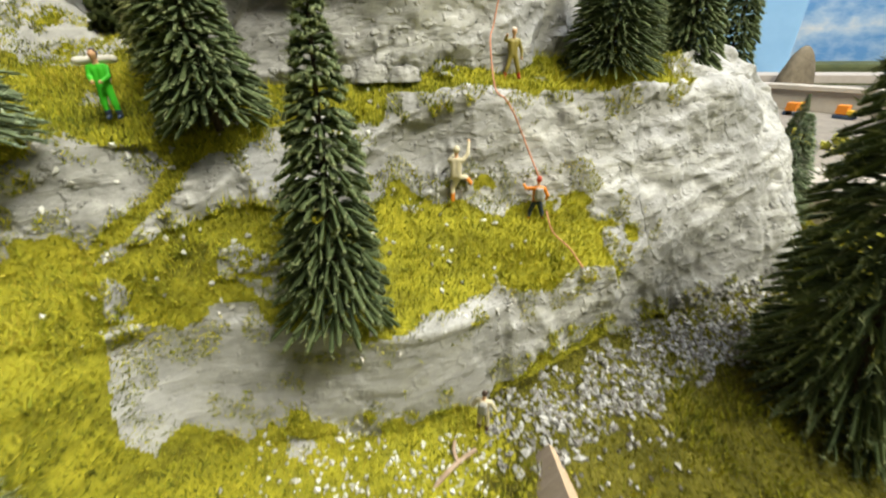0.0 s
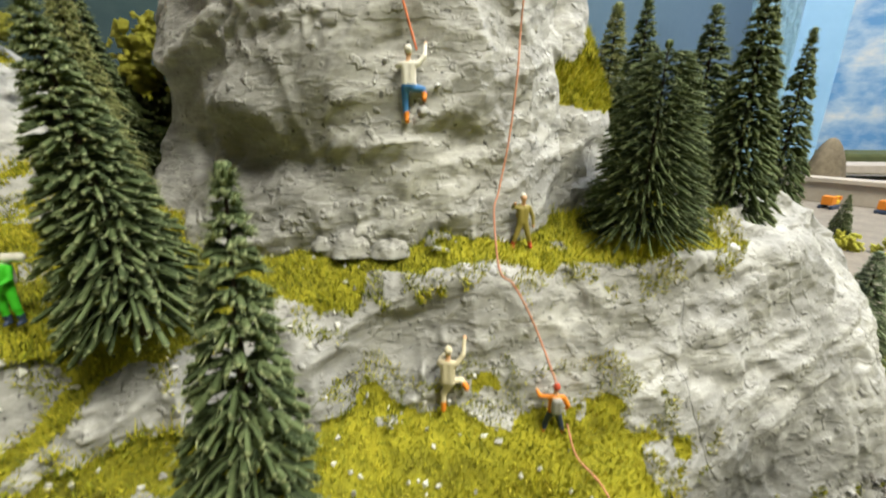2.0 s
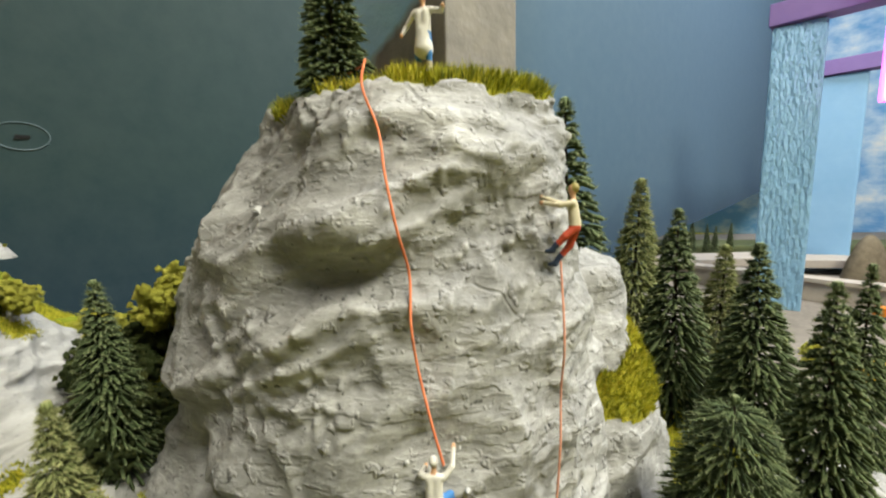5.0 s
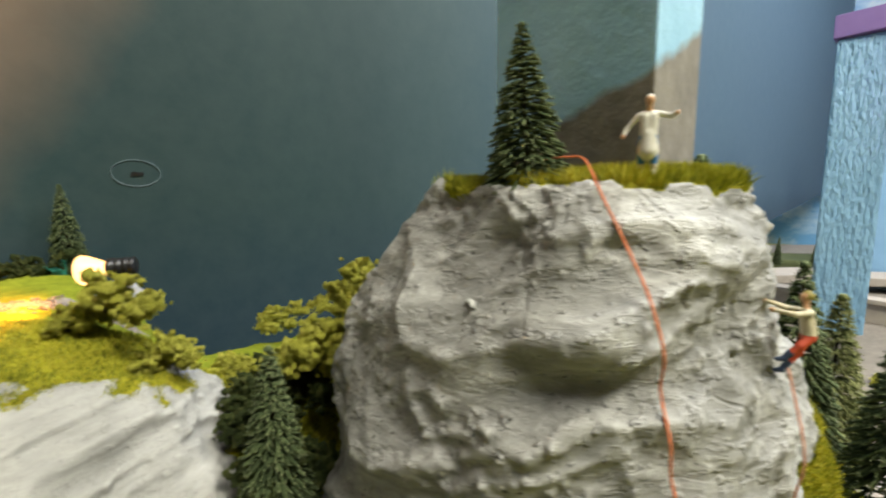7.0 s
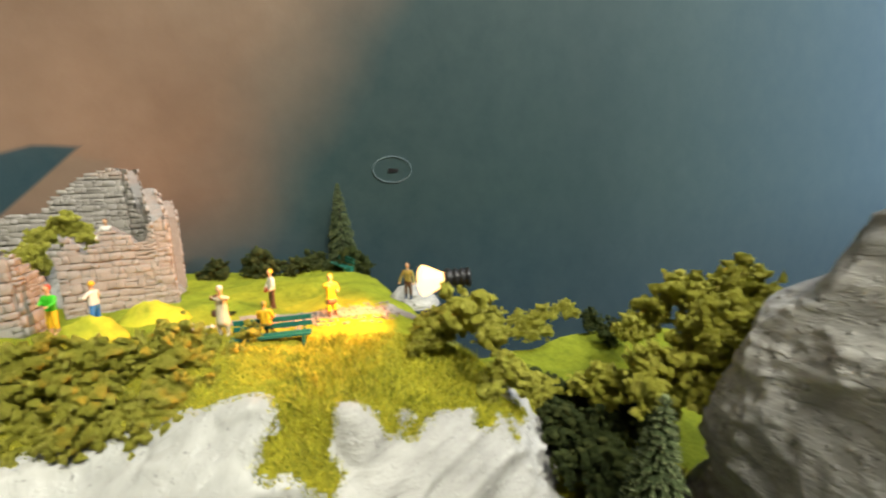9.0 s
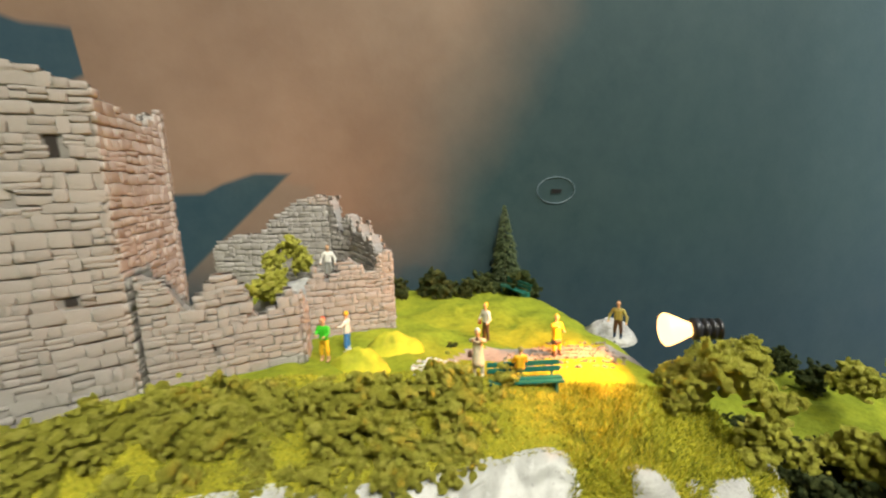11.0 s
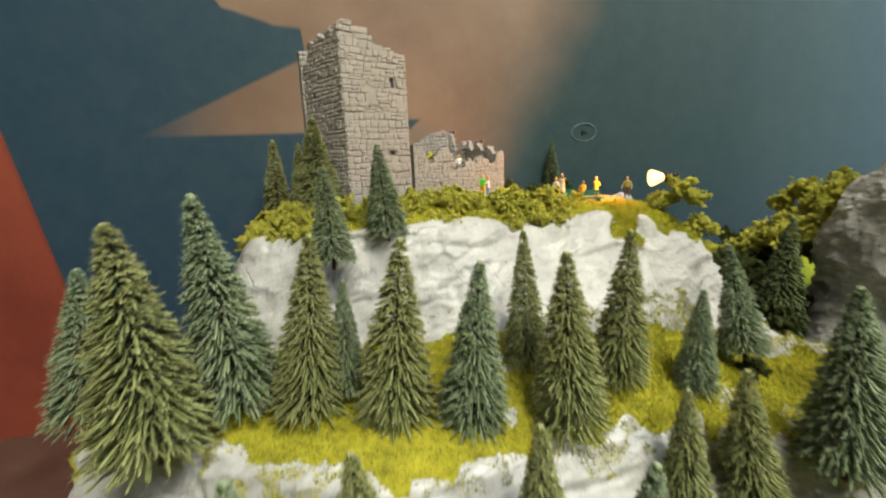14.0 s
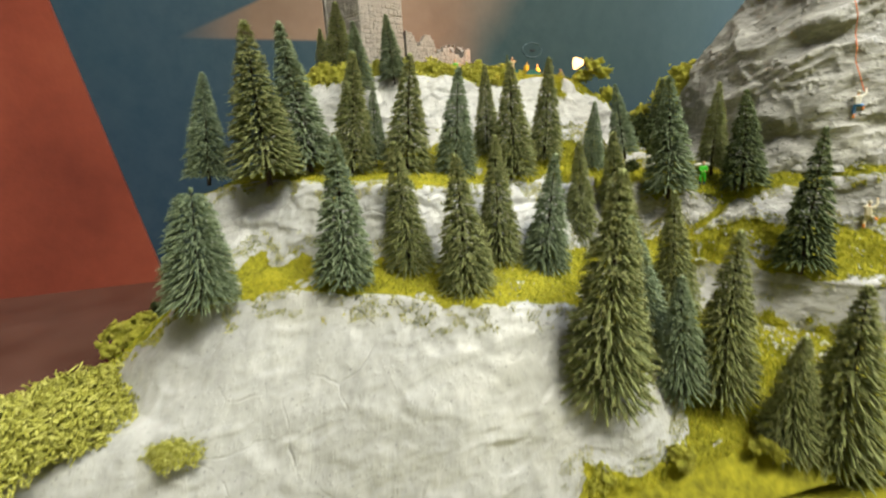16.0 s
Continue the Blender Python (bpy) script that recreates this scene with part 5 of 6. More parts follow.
copy_thing(first, pose(-.336, .287, .337, 0, 0, -28))

# ---- spotlight on the plateau ----
BLACK = plain("black_plastic", [(0.3, (0.008, 0.008, 0.009)), (0.7, (0.02, 0.02, 0.022))], 400, 0.35, 0.00005)
GLOW, tree, bsdf = shader("lamp_glow")
bsdf.inputs["Emission Color"].default_value = (1.0, 0.55, 0.2, 1)
bsdf.inputs["Emission Strength"].default_value = 4.0
bsdf.inputs["Base Color"].default_value = (0.05, 0.04, 0.03, 1)
spot_m = look((-.2318, .2262, .3545), (-.36, .160, .348))
spot = thing("spotlight", spot_m, "small black spotlight with glowing warm lamp", "spotlight")


def lathe(profile, n=20):
    """A turned body along z from (radius, z) pairs."""
    bm = bmesh.new()
    rings_ = [[bm.verts.new((r * math.cos(6.2832 * i / n), r * math.sin(6.2832 * i / n), z)) for i in range(n)] for r, z in profile]
    for lo, hi in zip(rings_, rings_[1:]):
        for i in range(n):
            bm.faces.new((lo[i], lo[(i + 1) % n], hi[(i + 1) % n], hi[i]))
    bm.faces.new(rings_[0][::-1])
    bm.faces.new(rings_[-1])
    bmesh.ops.recalc_face_normals(bm, faces=bm.faces[:])
    return bm


part("housing", lathe([(.0028, .0152), (.0042, .0146), (.0042, .0136), (.0034, .0134), (.0034, .0124), (.0042, .0122), (.0042, .0110), (.0034, .0108), (.0034, .0098), (.0042, .0096), (.0042, .0084), (.0034, .0082), (.0034, .0072), (.0044, .007), (.0044, .0048), (.0030, .004)]), BLACK, spot, "ribbed black housing", True)
part("lamp", lathe([(.0026, .0046), (.0034, .0026), (.0050, -.0006), (.0064, -.0038), (.0066, -.0052), (.0056, -.0062), (.0034, -.0069), (.0006, -.0072)]), GLOW, spot, "glowing warm lamp lens", True)
part("bracket", lathe([(.0016, .0120), (.0016, .0118)]), BLACK, spot)
data = bpy.data.lights.new("spotlight_beam", "SPOT")
data.energy, data.color, data.shadow_soft_size, data.spot_size, data.spot_blend = 0.8, (1.0, 0.32, 0.04), 0.004, radians(150), 0.7
beam = new("spotlight_beam", data)
beam.matrix_world = look((-.2435, .2202, .3585), (-.345, .135, .350))
# ---- figurines ----


def paint(name, c, rough=0.55):
    return plain(name, [(0.3, tuple(v * 0.8 for v in c)), (0.7, c)], 700, rough, 0.0001)


P_SKIN, P_WHITE, P_CREAM, P_OLIVE, P_RED, P_ORANGE, P_BLUE, P_NAVY, P_GREEN, P_YELLOW, P_BROWN, P_HAIR, P_GREY = (paint(n, c) for n, c in (
    ("skin_paint", (0.62, 0.36, 0.2)), ("white_paint", (0.72, 0.7, 0.64)), ("cream_paint", (0.6, 0.54, 0.38)), ("olive_paint", (0.3, 0.25, 0.06)), ("red_figure_paint", (0.5, 0.07, 0.03)), ("orange_paint", (0.75, 0.24, 0.02)),
    ("blue_paint", (0.05, 0.2, 0.5)), ("navy_paint", (0.03, 0.05, 0.1)), ("green_paint", (0.05, 0.5, 0.02)), ("yellow_paint", (0.75, 0.45, 0.02)), ("brown_paint", (0.1, 0.05, 0.03)), ("hair_paint", (0.05, 0.03, 0.02)), ("grey_paint", (0.3, 0.3, 0.28))))


def blended(limbs, step=0.02, join=0.016):
    """One closed skin round tapered limbs (a, b, ra, rb, colour index), softly joined; gives points, quads and a colour for each quad."""
    ends = np.array([(*a, ra) for a, b, ra, rb, c in limbs] + [(*b, rb) for a, b, ra, rb, c in limbs])
    lo = (ends[:, :3] - ends[:, 3:]).min(0) - 2.5 * step
    hi = (ends[:, :3] + ends[:, 3:]).max(0) + 2.5 * step
    n = np.ceil((hi - lo) / step).astype(int) + 1
    ax = [lo[k] + step * np.arange(n[k]) for k in range(3)]
    p = np.stack(np.meshgrid(*ax, indexing="ij"), -1)
    total, best, owner = None, None, None
    for a, b, ra, rb, colour in limbs:
        a, ab = np.array(a, float), np.array(b, float) - np.array(a, float)
        t = np.clip(((p - a) @ ab) / max(ab @ ab, 1e-9), 0, 1)
        d = np.linalg.norm(p - a - t[..., None] * ab, axis=-1) - (ra + (rb - ra) * t)
        if total is None:
            total, best, owner = d, d.copy(), np.full(d.shape, colour)
        else:
            owner = np.where(d < best, colour, owner)
            best = np.minimum(best, d)
            w = np.clip(0.5 + 0.5 * (total - d) / join, 0, 1)
            total = total * (1 - w) + d * w - join * w * (1 - w)
    corner = [(i, j, k) for i in (0, 1) for j in (0, 1) for k in (0, 1)]
    shape = tuple(n - 1)

    def at(f, c):
        return f[c[0]:c[0] + shape[0], c[1]:c[1] + shape[1], c[2]:c[2] + shape[2]]
    place, hits = np.zeros((*shape, 3)), np.zeros(shape)
    for c in corner:
        for k in range(3):
            if c[k]:
                continue
            e = tuple(v + (1 if m == k else 0) for m, v in enumerate(c))
            fa, fb = at(total, c), at(total, e)
            cross = (fa < 0) != (fb < 0)
            f = np.where(cross, fa / np.where(cross, fa - fb, 1.0), 0)
            for m in range(3):
                place[..., m] += np.where(cross, c[m] + (f if m == k else 0), 0)
            hits += cross
    used = hits > 0
    ids = np.full(shape, -1)
    ids[used] = np.arange(used.sum())
    base = np.argwhere(used)
    V = lo + step * (base + place[used] / hits[used][:, None])
    F, M = [], []
    for k in range(3):
        u, v = (k + 1) % 3, (k + 2) % 3
        nxt = np.roll(total, -1, k)
        change = (total < 0) != (nxt < 0)
        for q in np.argwhere(change):
            if q[k] >= shape[k] or q[u] < 1 or q[v] < 1 or q[u] >= shape[u] or q[v] >= shape[v]:
                continue
            ring = []
            for du, dv in ((-1, -1), (0, -1), (0, 0), (-1, 0)):
                c = q.copy()
                c[u] += du
                c[v] += dv
                ring.append(int(ids[tuple(c)]))
            F.append(tuple(ring) if total[tuple(q)] < 0 else tuple(ring[::-1]))
            M.append(int(owner[tuple(q)]))
    return V, F, M


def figurine(m, h, coat, legs, boots, hat, label, hands_at=((-.22, -.1, .45), (.22, -.1, .45)), feet_at=((-.08, 0, 0), (.08, 0, 0)), pack=None, knees=None, skirt=False, lean=0.0, group="painted model figures", extra=(), sleeves=None):
    """A painted model figure as one plain mesh, h high, facing -y; the ends of arms and legs as shares of its height."""
    limbs, mats = [], []

    def limb(a, b, r0, r1, mat):
        if mat not in mats:
            mats.append(mat)
        limbs.append((tuple(a), tuple(b), r0, r1, mats.index(mat)))
    hip, neck = Vector((0, 0, .49)), Vector((0, lean, .83))
    chest = neck - Vector((0, 0, .11))
    limb(hip + Vector((-.035, 0, .03)), chest + Vector((-.045, 0, 0)), .07, .062, coat)
    limb(hip + Vector((.035, 0, .03)), chest + Vector((.045, 0, 0)), .07, .062, coat)
    limb(chest + Vector((-.075, .01, .04)), chest + Vector((.075, .01, .04)), .045, .045, coat)
    limb(hip + Vector((-.035, 0, -.01)), hip + Vector((.035, 0, -.01)), .068, .068, legs)
    if skirt:
        limb((0, 0, .5), (0, 0, .3), .09, .125, coat)
    limb(neck - Vector((0, 0, .02)), neck + Vector((0, -.01, .04)), .034, .034, P_SKIN)
    limb(neck + Vector((0, -.012, .085)), neck + Vector((0, -.016, .105)), .05, .052, P_SKIN)
    limb(neck + Vector((0, .014, .118)), neck + Vector((0, .010, .138)), .06, .05, hat)
    for i, (f, hnd) in enumerate(zip(feet_at, hands_at)):
        sx = -1 if i == 0 else 1
        hp = hip + Vector((sx * .05, 0, -.03))
        ft = Vector(f)
        kn = Vector(knees[i]) if knees else (hp + ft) / 2 + Vector((sx * .01, -.02, 0))
        limb(hp, kn, .058, .045, legs)
        limb(kn, kn * 0.3 + ft * 0.7 + Vector((0, 0, .03)), .045, .036, legs)
        limb(kn * 0.4 + ft * 0.6 + Vector((0, 0, .03)), ft + Vector((0, 0, .04)), .04, .034, boots)
        limb(ft + Vector((0, .01, .028)), ft + Vector((0, -.065, .022)), .034, .028, boots)
        sh = neck + Vector((sx * .118, .005, -.075))
        hd = Vector(hnd)
        el = (sh + hd) / 2 + Vector((sx * .045, .03, -.03))
        limb(sh, el, .041, .034, sleeves or coat)
        limb(el, hd, .034, .027, sleeves or coat)
        limb(hd, hd + (hd - el) * 0.16, .028, .024, P_SKIN)
    if pack:
        limb((-.03, .115, .58), (-.03, .115, .75), .06, .055, pack)
        limb((.03, .115, .58), (.03, .115, .75), .06, .055, pack)
    for a, b, r0, r1, mat in extra:
        limb(a, b, r0, r1, mat)
    V, F, M = blended(limbs)
    me = bpy.data.meshes.new("figurine")
    me.from_pydata((V * h).tolist(), [], F)
    for mt in mats:
        me.materials.append(mt)
    me.polygons.foreach_set("material_index", np.array(M, np.int32))
    me.polygons.foreach_set("use_smooth", np.ones(len(F), bool))
    me.update()
    ob = new("figurine", me)
    ob.matrix_world = m
    return tagged(ob, label, "figurine", group)


def rock_y(x, z, default=0.175):
    """The front of the climbing rock at x and height z."""
    d = (pg[..., 0] - x) ** 2 + (pg[..., 2] - z) ** 2
    ok = (d < 0.0024 ** 2) & (pg[..., 1] < 0.235)
    return float(pg[..., 1][ok].min()) if ok.any() else default


def ground_z(x, y, lo=-1.0, hi=1.0):
    """The hillside's height nearest to a place, between two heights."""
    d = (g[..., 0] - x) ** 2 + (g[..., 1] - y) ** 2 + np.where((g[..., 2] < lo) | (g[..., 2] > hi), 1.0, 0.0)
    return float(g[..., 2].flat[int(np.argmin(d))])


def on_hill(x, y, lo, hi, turn):
    return pose(x, y, ground_z(x, y, lo, hi), 0, 0, turn)


# climbers
figurine(pose(-.1020, .1290, .2258, 0, 0, 10), .0195, P_GREEN, P_GREEN, P_NAVY, P_HAIR, "model hiker in bright green with a white bedroll on the grass", hands_at=((-.06, -.15, .56), (.06, -.15, .56)),
         extra=(((-.3, .1, .84), (.2, .1, .86), .062, .062, P_WHITE), ((0, .1, .56), (0, .1, .74), .07, .07, P_WHITE)))
figurine(on_hill(.0285, .1770, .225, .245, 12), .0185, P_OLIVE, P_OLIVE, P_RED, P_WHITE, "model climber in olive with red socks and white helmet", hands_at=((-.2, -.14, .86), (.2, -.02, .42)), feet_at=((-.17, 0, 0), (.17, 0, 0)), pack=P_OLIVE)
figurine(pose(.0048, .1435, .1915, 6, 0, 172), .0208, P_CREAM, P_CREAM, P_ORANGE, P_CREAM, "cream-coloured model climber with orange socks stepping up the rock", hands_at=((-.2, -.16, 1.06), (.02, -.2, .86)), feet_at=((.05, 0, 0), (-.26, -.12, .3)), knees=((.06, -.04, .26), (-.16, -.18, .42)))
figurine(pose(.0370, .1470, .1810, 0, 0, 180), .0190, P_ORANGE, P_NAVY, P_ORANGE, P_RED, "model climber in orange and navy with grey rucksack", hands_at=((-.2, -.06, .5), (.28, -.1, .8)), feet_at=((-.17, 0, 0), (.17, 0, 0)), pack=P_GREY)
figurine(pose(-.0070, rock_y(-.0065, .28) - .003, .2730, 6, 0, 180), .0205, P_WHITE, P_BLUE, P_ORANGE, P_WHITE, "white-coated model climber with blue trousers roped to the rock face", hands_at=((-.22, -.14, 1.04), (.12, -.14, .8)), feet_at=((-.2, -.12, .3), (.04, -.05, 0)), knees=((-.2, -.18, .46), (.06, -.06, .25)))
figurine(pose(.0300, .1935, .3345, 0, -8, -108), .0232, P_CREAM, P_RED, P_NAVY, P_OLIVE, "model climber in cream and red clinging to the rock edge", hands_at=((-.05, -.42, .86), (.12, -.36, .76)), feet_at=((-.04, -.22, .0), (.1, -.24, .16)), knees=((-.08, -.06, .26), (.1, -.10, .36)), lean=-.03)
figurine(pose(-.0112, .2010, .3900, 0, 0, -15), .0222, P_WHITE, P_BLUE, P_CREAM, P_WHITE, "model climber in a white coat standing on the summit", hands_at=((-.3, -.02, .5), (.3, -.08, .74)), skirt=True)
figurine(on_hill(.014, .099, .10, .14, 160), .0195, P_CREAM, P_CREAM, P_BROWN, P_HAIR, "cream-coloured model hiker at the foot of the rock", pack=P_GREY)
# visitors at the castle
for x, y, turn, coat, legs, boots, hat, lab, kw in (
        (-.2605, .2505, 0, P_OLIVE, P_BROWN, P_NAVY, P_HAIR, "model man in an olive shirt beside the spotlight", {}),
        (-.276, .2115, 60, P_YELLOW, P_YELLOW, P_BROWN, P_YELLOW, "model visitor in yellow lit by the spotlight", dict(hands_at=((-.08, -.16, .75), (.12, -.12, .6)), extra=(((-.05, 0, .34), (.05, 0, .34), .085, .085, P_BROWN),))),
        (-.3105, .209, -20, P_WHITE, P_BROWN, P_BROWN, P_YELLOW, "model visitor in white shirt and brown trousers with red bag", dict(hands_at=((-.16, -.1, .5), (.16, -.1, .5)), extra=(((-.17, -.08, .44), (-.17, -.08, .5), .05, .045, P_RED),))),
        (-.290, .1705, 30, P_CREAM, P_CREAM, P_CREAM, P_WHITE, "model visitor in a cream coat with raised camera", dict(hands_at=((-.08, -.16, .82), (.08, -.16, .82)), skirt=True, extra=(((0, -.19, .85), (0, -.15, .85), .035, .035, P_BROWN), ((-.17, .03, .42), (-.17, .03, .48), .05, .045, P_BROWN)))),
        (-.3495, .1565, -60, P_WHITE, P_BLUE, P_WHITE, P_YELLOW, "model visitor in white shirt and blue trousers at the ruin", dict(hands_at=((-.2, -.14, .6), (.14, -.16, .66)))),
        (-.3465, .1425, 20, P_GREEN, P_YELLOW, P_SKIN, P_RED, "model visitor in a green top and yellow skirt at the ruin", dict(hands_at=((-.08, -.15, .62), (.1, -.15, .6)))),
        (-.400, .186, 40, P_WHITE, P_GREY, P_BROWN, P_HAIR, "model visitor in a white shirt inside the ruin", dict(zlift=.024))):
    lift = kw.pop("zlift", 0.0)
    z = max(ground_z(x, y, .31, .36), .3365) + lift
    figurine(pose(x, y, z, 0, 0, turn), .0188, coat, legs, boots, hat, lab, **kw)
figurine(pose(-.2765, .178, .3385, -6, 0, 220), .0165, P_YELLOW, P_OLIVE, P_BROWN, P_OLIVE, "model visitor sitting on the green bench", feet_at=((-.06, -.24, .12), (.06, -.24, .12)), knees=((-.06, -.26, .38), (.06, -.26, .38)), hands_at=((-.1, -.2, .5), (.1, -.2, .5)))
inner = mound("rubble", -.412, .182, .338, .042, .026, .026, ROCK, "rubble heap inside the ruin", "rubble", 45, 15)

# ---- ropes ----
ROPE = plain("orange_rope", [(0.3, (0.55, 0.13, 0.05)), (0.7, (0.75, 0.24, 0.1))], 2500, 0.8, 0.0001)
PALE_ROPE = plain("pale_rope", [(0.3, (0.5, 0.2, 0.12)), (0.7, (0.62, 0.3, 0.2))], 2500, 0.8, 0.0001)


def rope(name, points, r, mat, label):
    pts = spline(points, len(points) * 10)
    n = 7
    tang = np.gradient(pts, axis=0)
    tang /= np.linalg.norm(tang, axis=1, keepdims=True)
    u = np.cross(tang, (1.0, 0.2, 0.1))
    u /= np.linalg.norm(u, axis=1, keepdims=True)
    w = np.cross(tang, u)
    a = np.arange(n) * 2 * math.pi / n
    ringsr = pts[:, None] + (u[:, None] * np.cos(a)[None, :, None] + w[:, None] * np.sin(a)[None, :, None]) * r
    return tagged(new(name, grid_mesh(name, ringsr, True, (mat,))), label, "rope")


def face(x, z, out=0.0022):
    return (x, rock_y(x, z) - out, z)


rope("rope", [(-.040, .2195, .3965), (-.032, .211, .3965), (-.0285, .2005, .3945), face(-.026, .384), face(-.021, .372), face(-.0175, .360), face(-.0145, .347, .002), face(-.013, .336), face(-.012, .325), face(-.011, .315), face(-.008, .304), (-.0045, rock_y(-.005, .292) - .006, .292)],
     .00035, ROPE, "orange climbing rope hanging down the rock face")
def ledge(x, z, out=0.0014):
    """A point just in front of the hillside at x and height z."""
    near_ = (np.abs(g[..., 0] - x) < .0022) & (np.abs(g[..., 2] - z) < .003) & (g[..., 1] < .2)
    return (x, float(g[..., 1][near_].min()) - out if near_.any() else .16, z)


rope("rope", [face(.027, .337), face(.0265, .316), face(.026, .301), face(.025, .287), face(.023, .268), (.020, .174, .252), (.0185, .170, .2455), ledge(.020, .2305), ledge(.024, .2265), ledge(.0275, .221), ledge(.032, .2115), (.037, .1485, .1995)],
     .00031, PALE_ROPE, "thin faded orange rope down the ledges")
rope("rope", [(.041, .1465, .186), (.043, .141, .1795), (.049, .1365, .1745), (.053, .130, .1695)], .0003, PALE_ROPE, "trailing end of a faded orange rope on the grass")

# the white plaster flake on the face
chip = mound("rock_flake", 0, 0, 0, .0032, .0016, .002, ROCK_PALE, "small white plaster flake on the rock face", "rock", 0, 21)
chip.matrix_world = pose(-.061, rock_y(-.061, .352) + .001, .352, 75, 25, -20)
for i, (x, z, s) in enumerate(((-.009, .287, .0030), (-.012, .281, .0022), (-.003, .276, .0024), (-.014, .290, .0018), (.001, .283, .0020), (-.017, .284, .0014), (-.001, .292, .0016))):
    chip = mound("rock_flake", 0, 0, 0, s, s * 0.6, s * 0.5, ROCK_PALE, "white plaster flake beside the climber", "rock", 0, 22 + i)
    chip.matrix_world = pose(x, rock_y(x, z) + .0006, z, 80, 15 * i, -10)
for x, y, z, s in ((-.026, .1665, .2345, .008), (-.014, .1655, .2345, .006), (-.036, .168, .236, .005)):
    b = mound("boulder", x, y, z, s, s * 0.6, s * 0.8, ROCK, "grey plaster boulder at the foot of the climbing rock", "boulder", 10, int(s * 1000))

# ---- wayside hut roof, twig, log ----
BOARD = plain("grey_boards", [(0.3, (0.2, 0.16, 0.13)), (0.7, (0.34, 0.28, 0.24))], 300, 0.8, 0.0003, stretch=(1, 6, 1))
TAN = plain("tan_boards", [(0.3, (0.42, 0.3, 0.2)), (0.7, (0.55, 0.42, 0.3))], 300, 0.8, 0.0003, stretch=(1, 6, 1))
hut = thing("wooden_shelter", pose(.0385, .070, .100, 0, 0, 6), "small wooden shelter with a steep pitched roof on the grass", "shelter")


def sloped(x0, z0, x1, z1, y0, y1, t):
    bm = bmesh.new()
    vs = [bm.verts.new(c) for c in ((x0, y0, z0), (x1, y0, z1), (x1, y1, z1), (x0, y1, z0), (x0, y0, z0 - t), (x1, y0, z1 - t), (x1, y1, z1 - t), (x0, y1, z0 - t))]
    for f in ((0, 1, 2, 3), (7, 6, 5, 4), (0, 4, 5, 1), (1, 5, 6, 2), (2, 6, 7, 3), (3, 7, 4, 0)):
        bm.faces.new([vs[i] for i in f])
    bmesh.ops.recalc_face_normals(bm, faces=bm.faces[:])
    return bm


part("roof", sloped(-.011, .008, 0, .021, -.022, .021, .0012), BOARD, hut, "grey boarded roof slope")
part("roof", sloped(0, .0211, .011, .008, -.022, .021, .0012), TAN, hut, "tan boarded roof slope")
part("wall", box_bm(-.008, .008, -.019, .018, -.004, .0095, .0004), TAN, hut)
TWIG = plain("twig_bark", [(0.3, (0.25, 0.17, 0.12)), (0.7, (0.45, 0.34, 0.26))], 500, 0.9, 0.0003)
rope("twig", [(-.006, .078, .1125), (.0, .083, .1165), (.006, .0885, .1165), (.011, .091, .1185)], .0009, TWIG, "pale forked twig lying in the grass")
rope("twig", [(.0045, .087, .1165), (.003, .0905, .118), (.0035, .094, .119)], .0007, TWIG, "side branch of a pale twig in the grass")

# ---- gravel ----


def pebbles(name, spots, seed, mat, label, size=(.0006, .0016)):
    """Loose chips on the hillside along a strip; spots: x, y, radius, count."""
    rng = np.random.default_rng(seed)
    base = np.array([(1, 0, 0), (-1, 0, 0), (0, 1, 0), (0, -1, 0), (0, 0, 1), (0, 0, -1)], float)
    tri6 = [(0, 2, 4), (2, 1, 4), (1, 3, 4), (3, 0, 4), (2, 0, 5), (1, 2, 5), (3, 1, 5), (0, 3, 5)]
    flat = g.reshape(-1, 3)
    low = flat
    V, F = [], []
    for x, y, r, n, lo, hi in spots:
        pool = low[((low[:, 0] - x) ** 2 + (low[:, 1] - y) ** 2 < r * r) & (low[:, 2] > lo) & (low[:, 2] < hi)]
        if not len(pool):
            continue
        for p in pool[rng.integers(0, len(pool), n)]:
            s = rng.uniform(*size) * np.array([rng.uniform(0.7, 1.5), rng.uniform(0.6, 1.1), rng.uniform(0.45, 0.8)])
            q = np.array(Euler(rng.uniform(0, 6.28, 3)).to_matrix())
            k = len(V)
            V.extend((base * rng.uniform(0.7, 1.15, (6, 1)) * s) @ q.T + p + np.array([0, 0, .0003]))
            F.extend([tuple(i + k for i in f) for f in tri6])
    return tagged(new(name, raw_mesh(name, V, F, mat)), label, "gravel", kind="stuff")


pebbles("gravel", [(.03, .098, .016, 200, .1, .135), (.05, .108, .016, 240, .1, .135), (.075, .120, .017, 330, .1, .135), (.10, .135, .018, 380, .1, .135), (.125, .146, .018, 400, .1, .135), (.15, .155, .022, 400, .1, .135), (.18, .165, .022, 240, .1, .14), (.06, .085, .03, 130, .09, .13)], 31, GRAVEL, "pale grey gravel path below the rock", (.0008, .0021))
pebbles("gravel", [(-.03, .076, .02, 170, .09, .13), (-.055, .072, .02, 60, .09, .13), (.003, .082, .017, 120, .09, .13), (-.02, .12, .05, 60, .15, .2), (.02, .135, .03, 40, .15, .2), (-.09, .115, .04, 50, .16, .24), (-.05, .15, .03, 25, .21, .24)], 32, CHIP, "scattered white chips in the grass", (.0005, .0016))
pebbles("gravel", [(-.215, -.06, .03, 50, .16, .2), (-.17, -.03, .04, 90, .13, .2), (-.12, .02, .04, 60, .1, .2)], 33, GRAVEL, "scattered grey chips between the spruces", (.0004, .001))
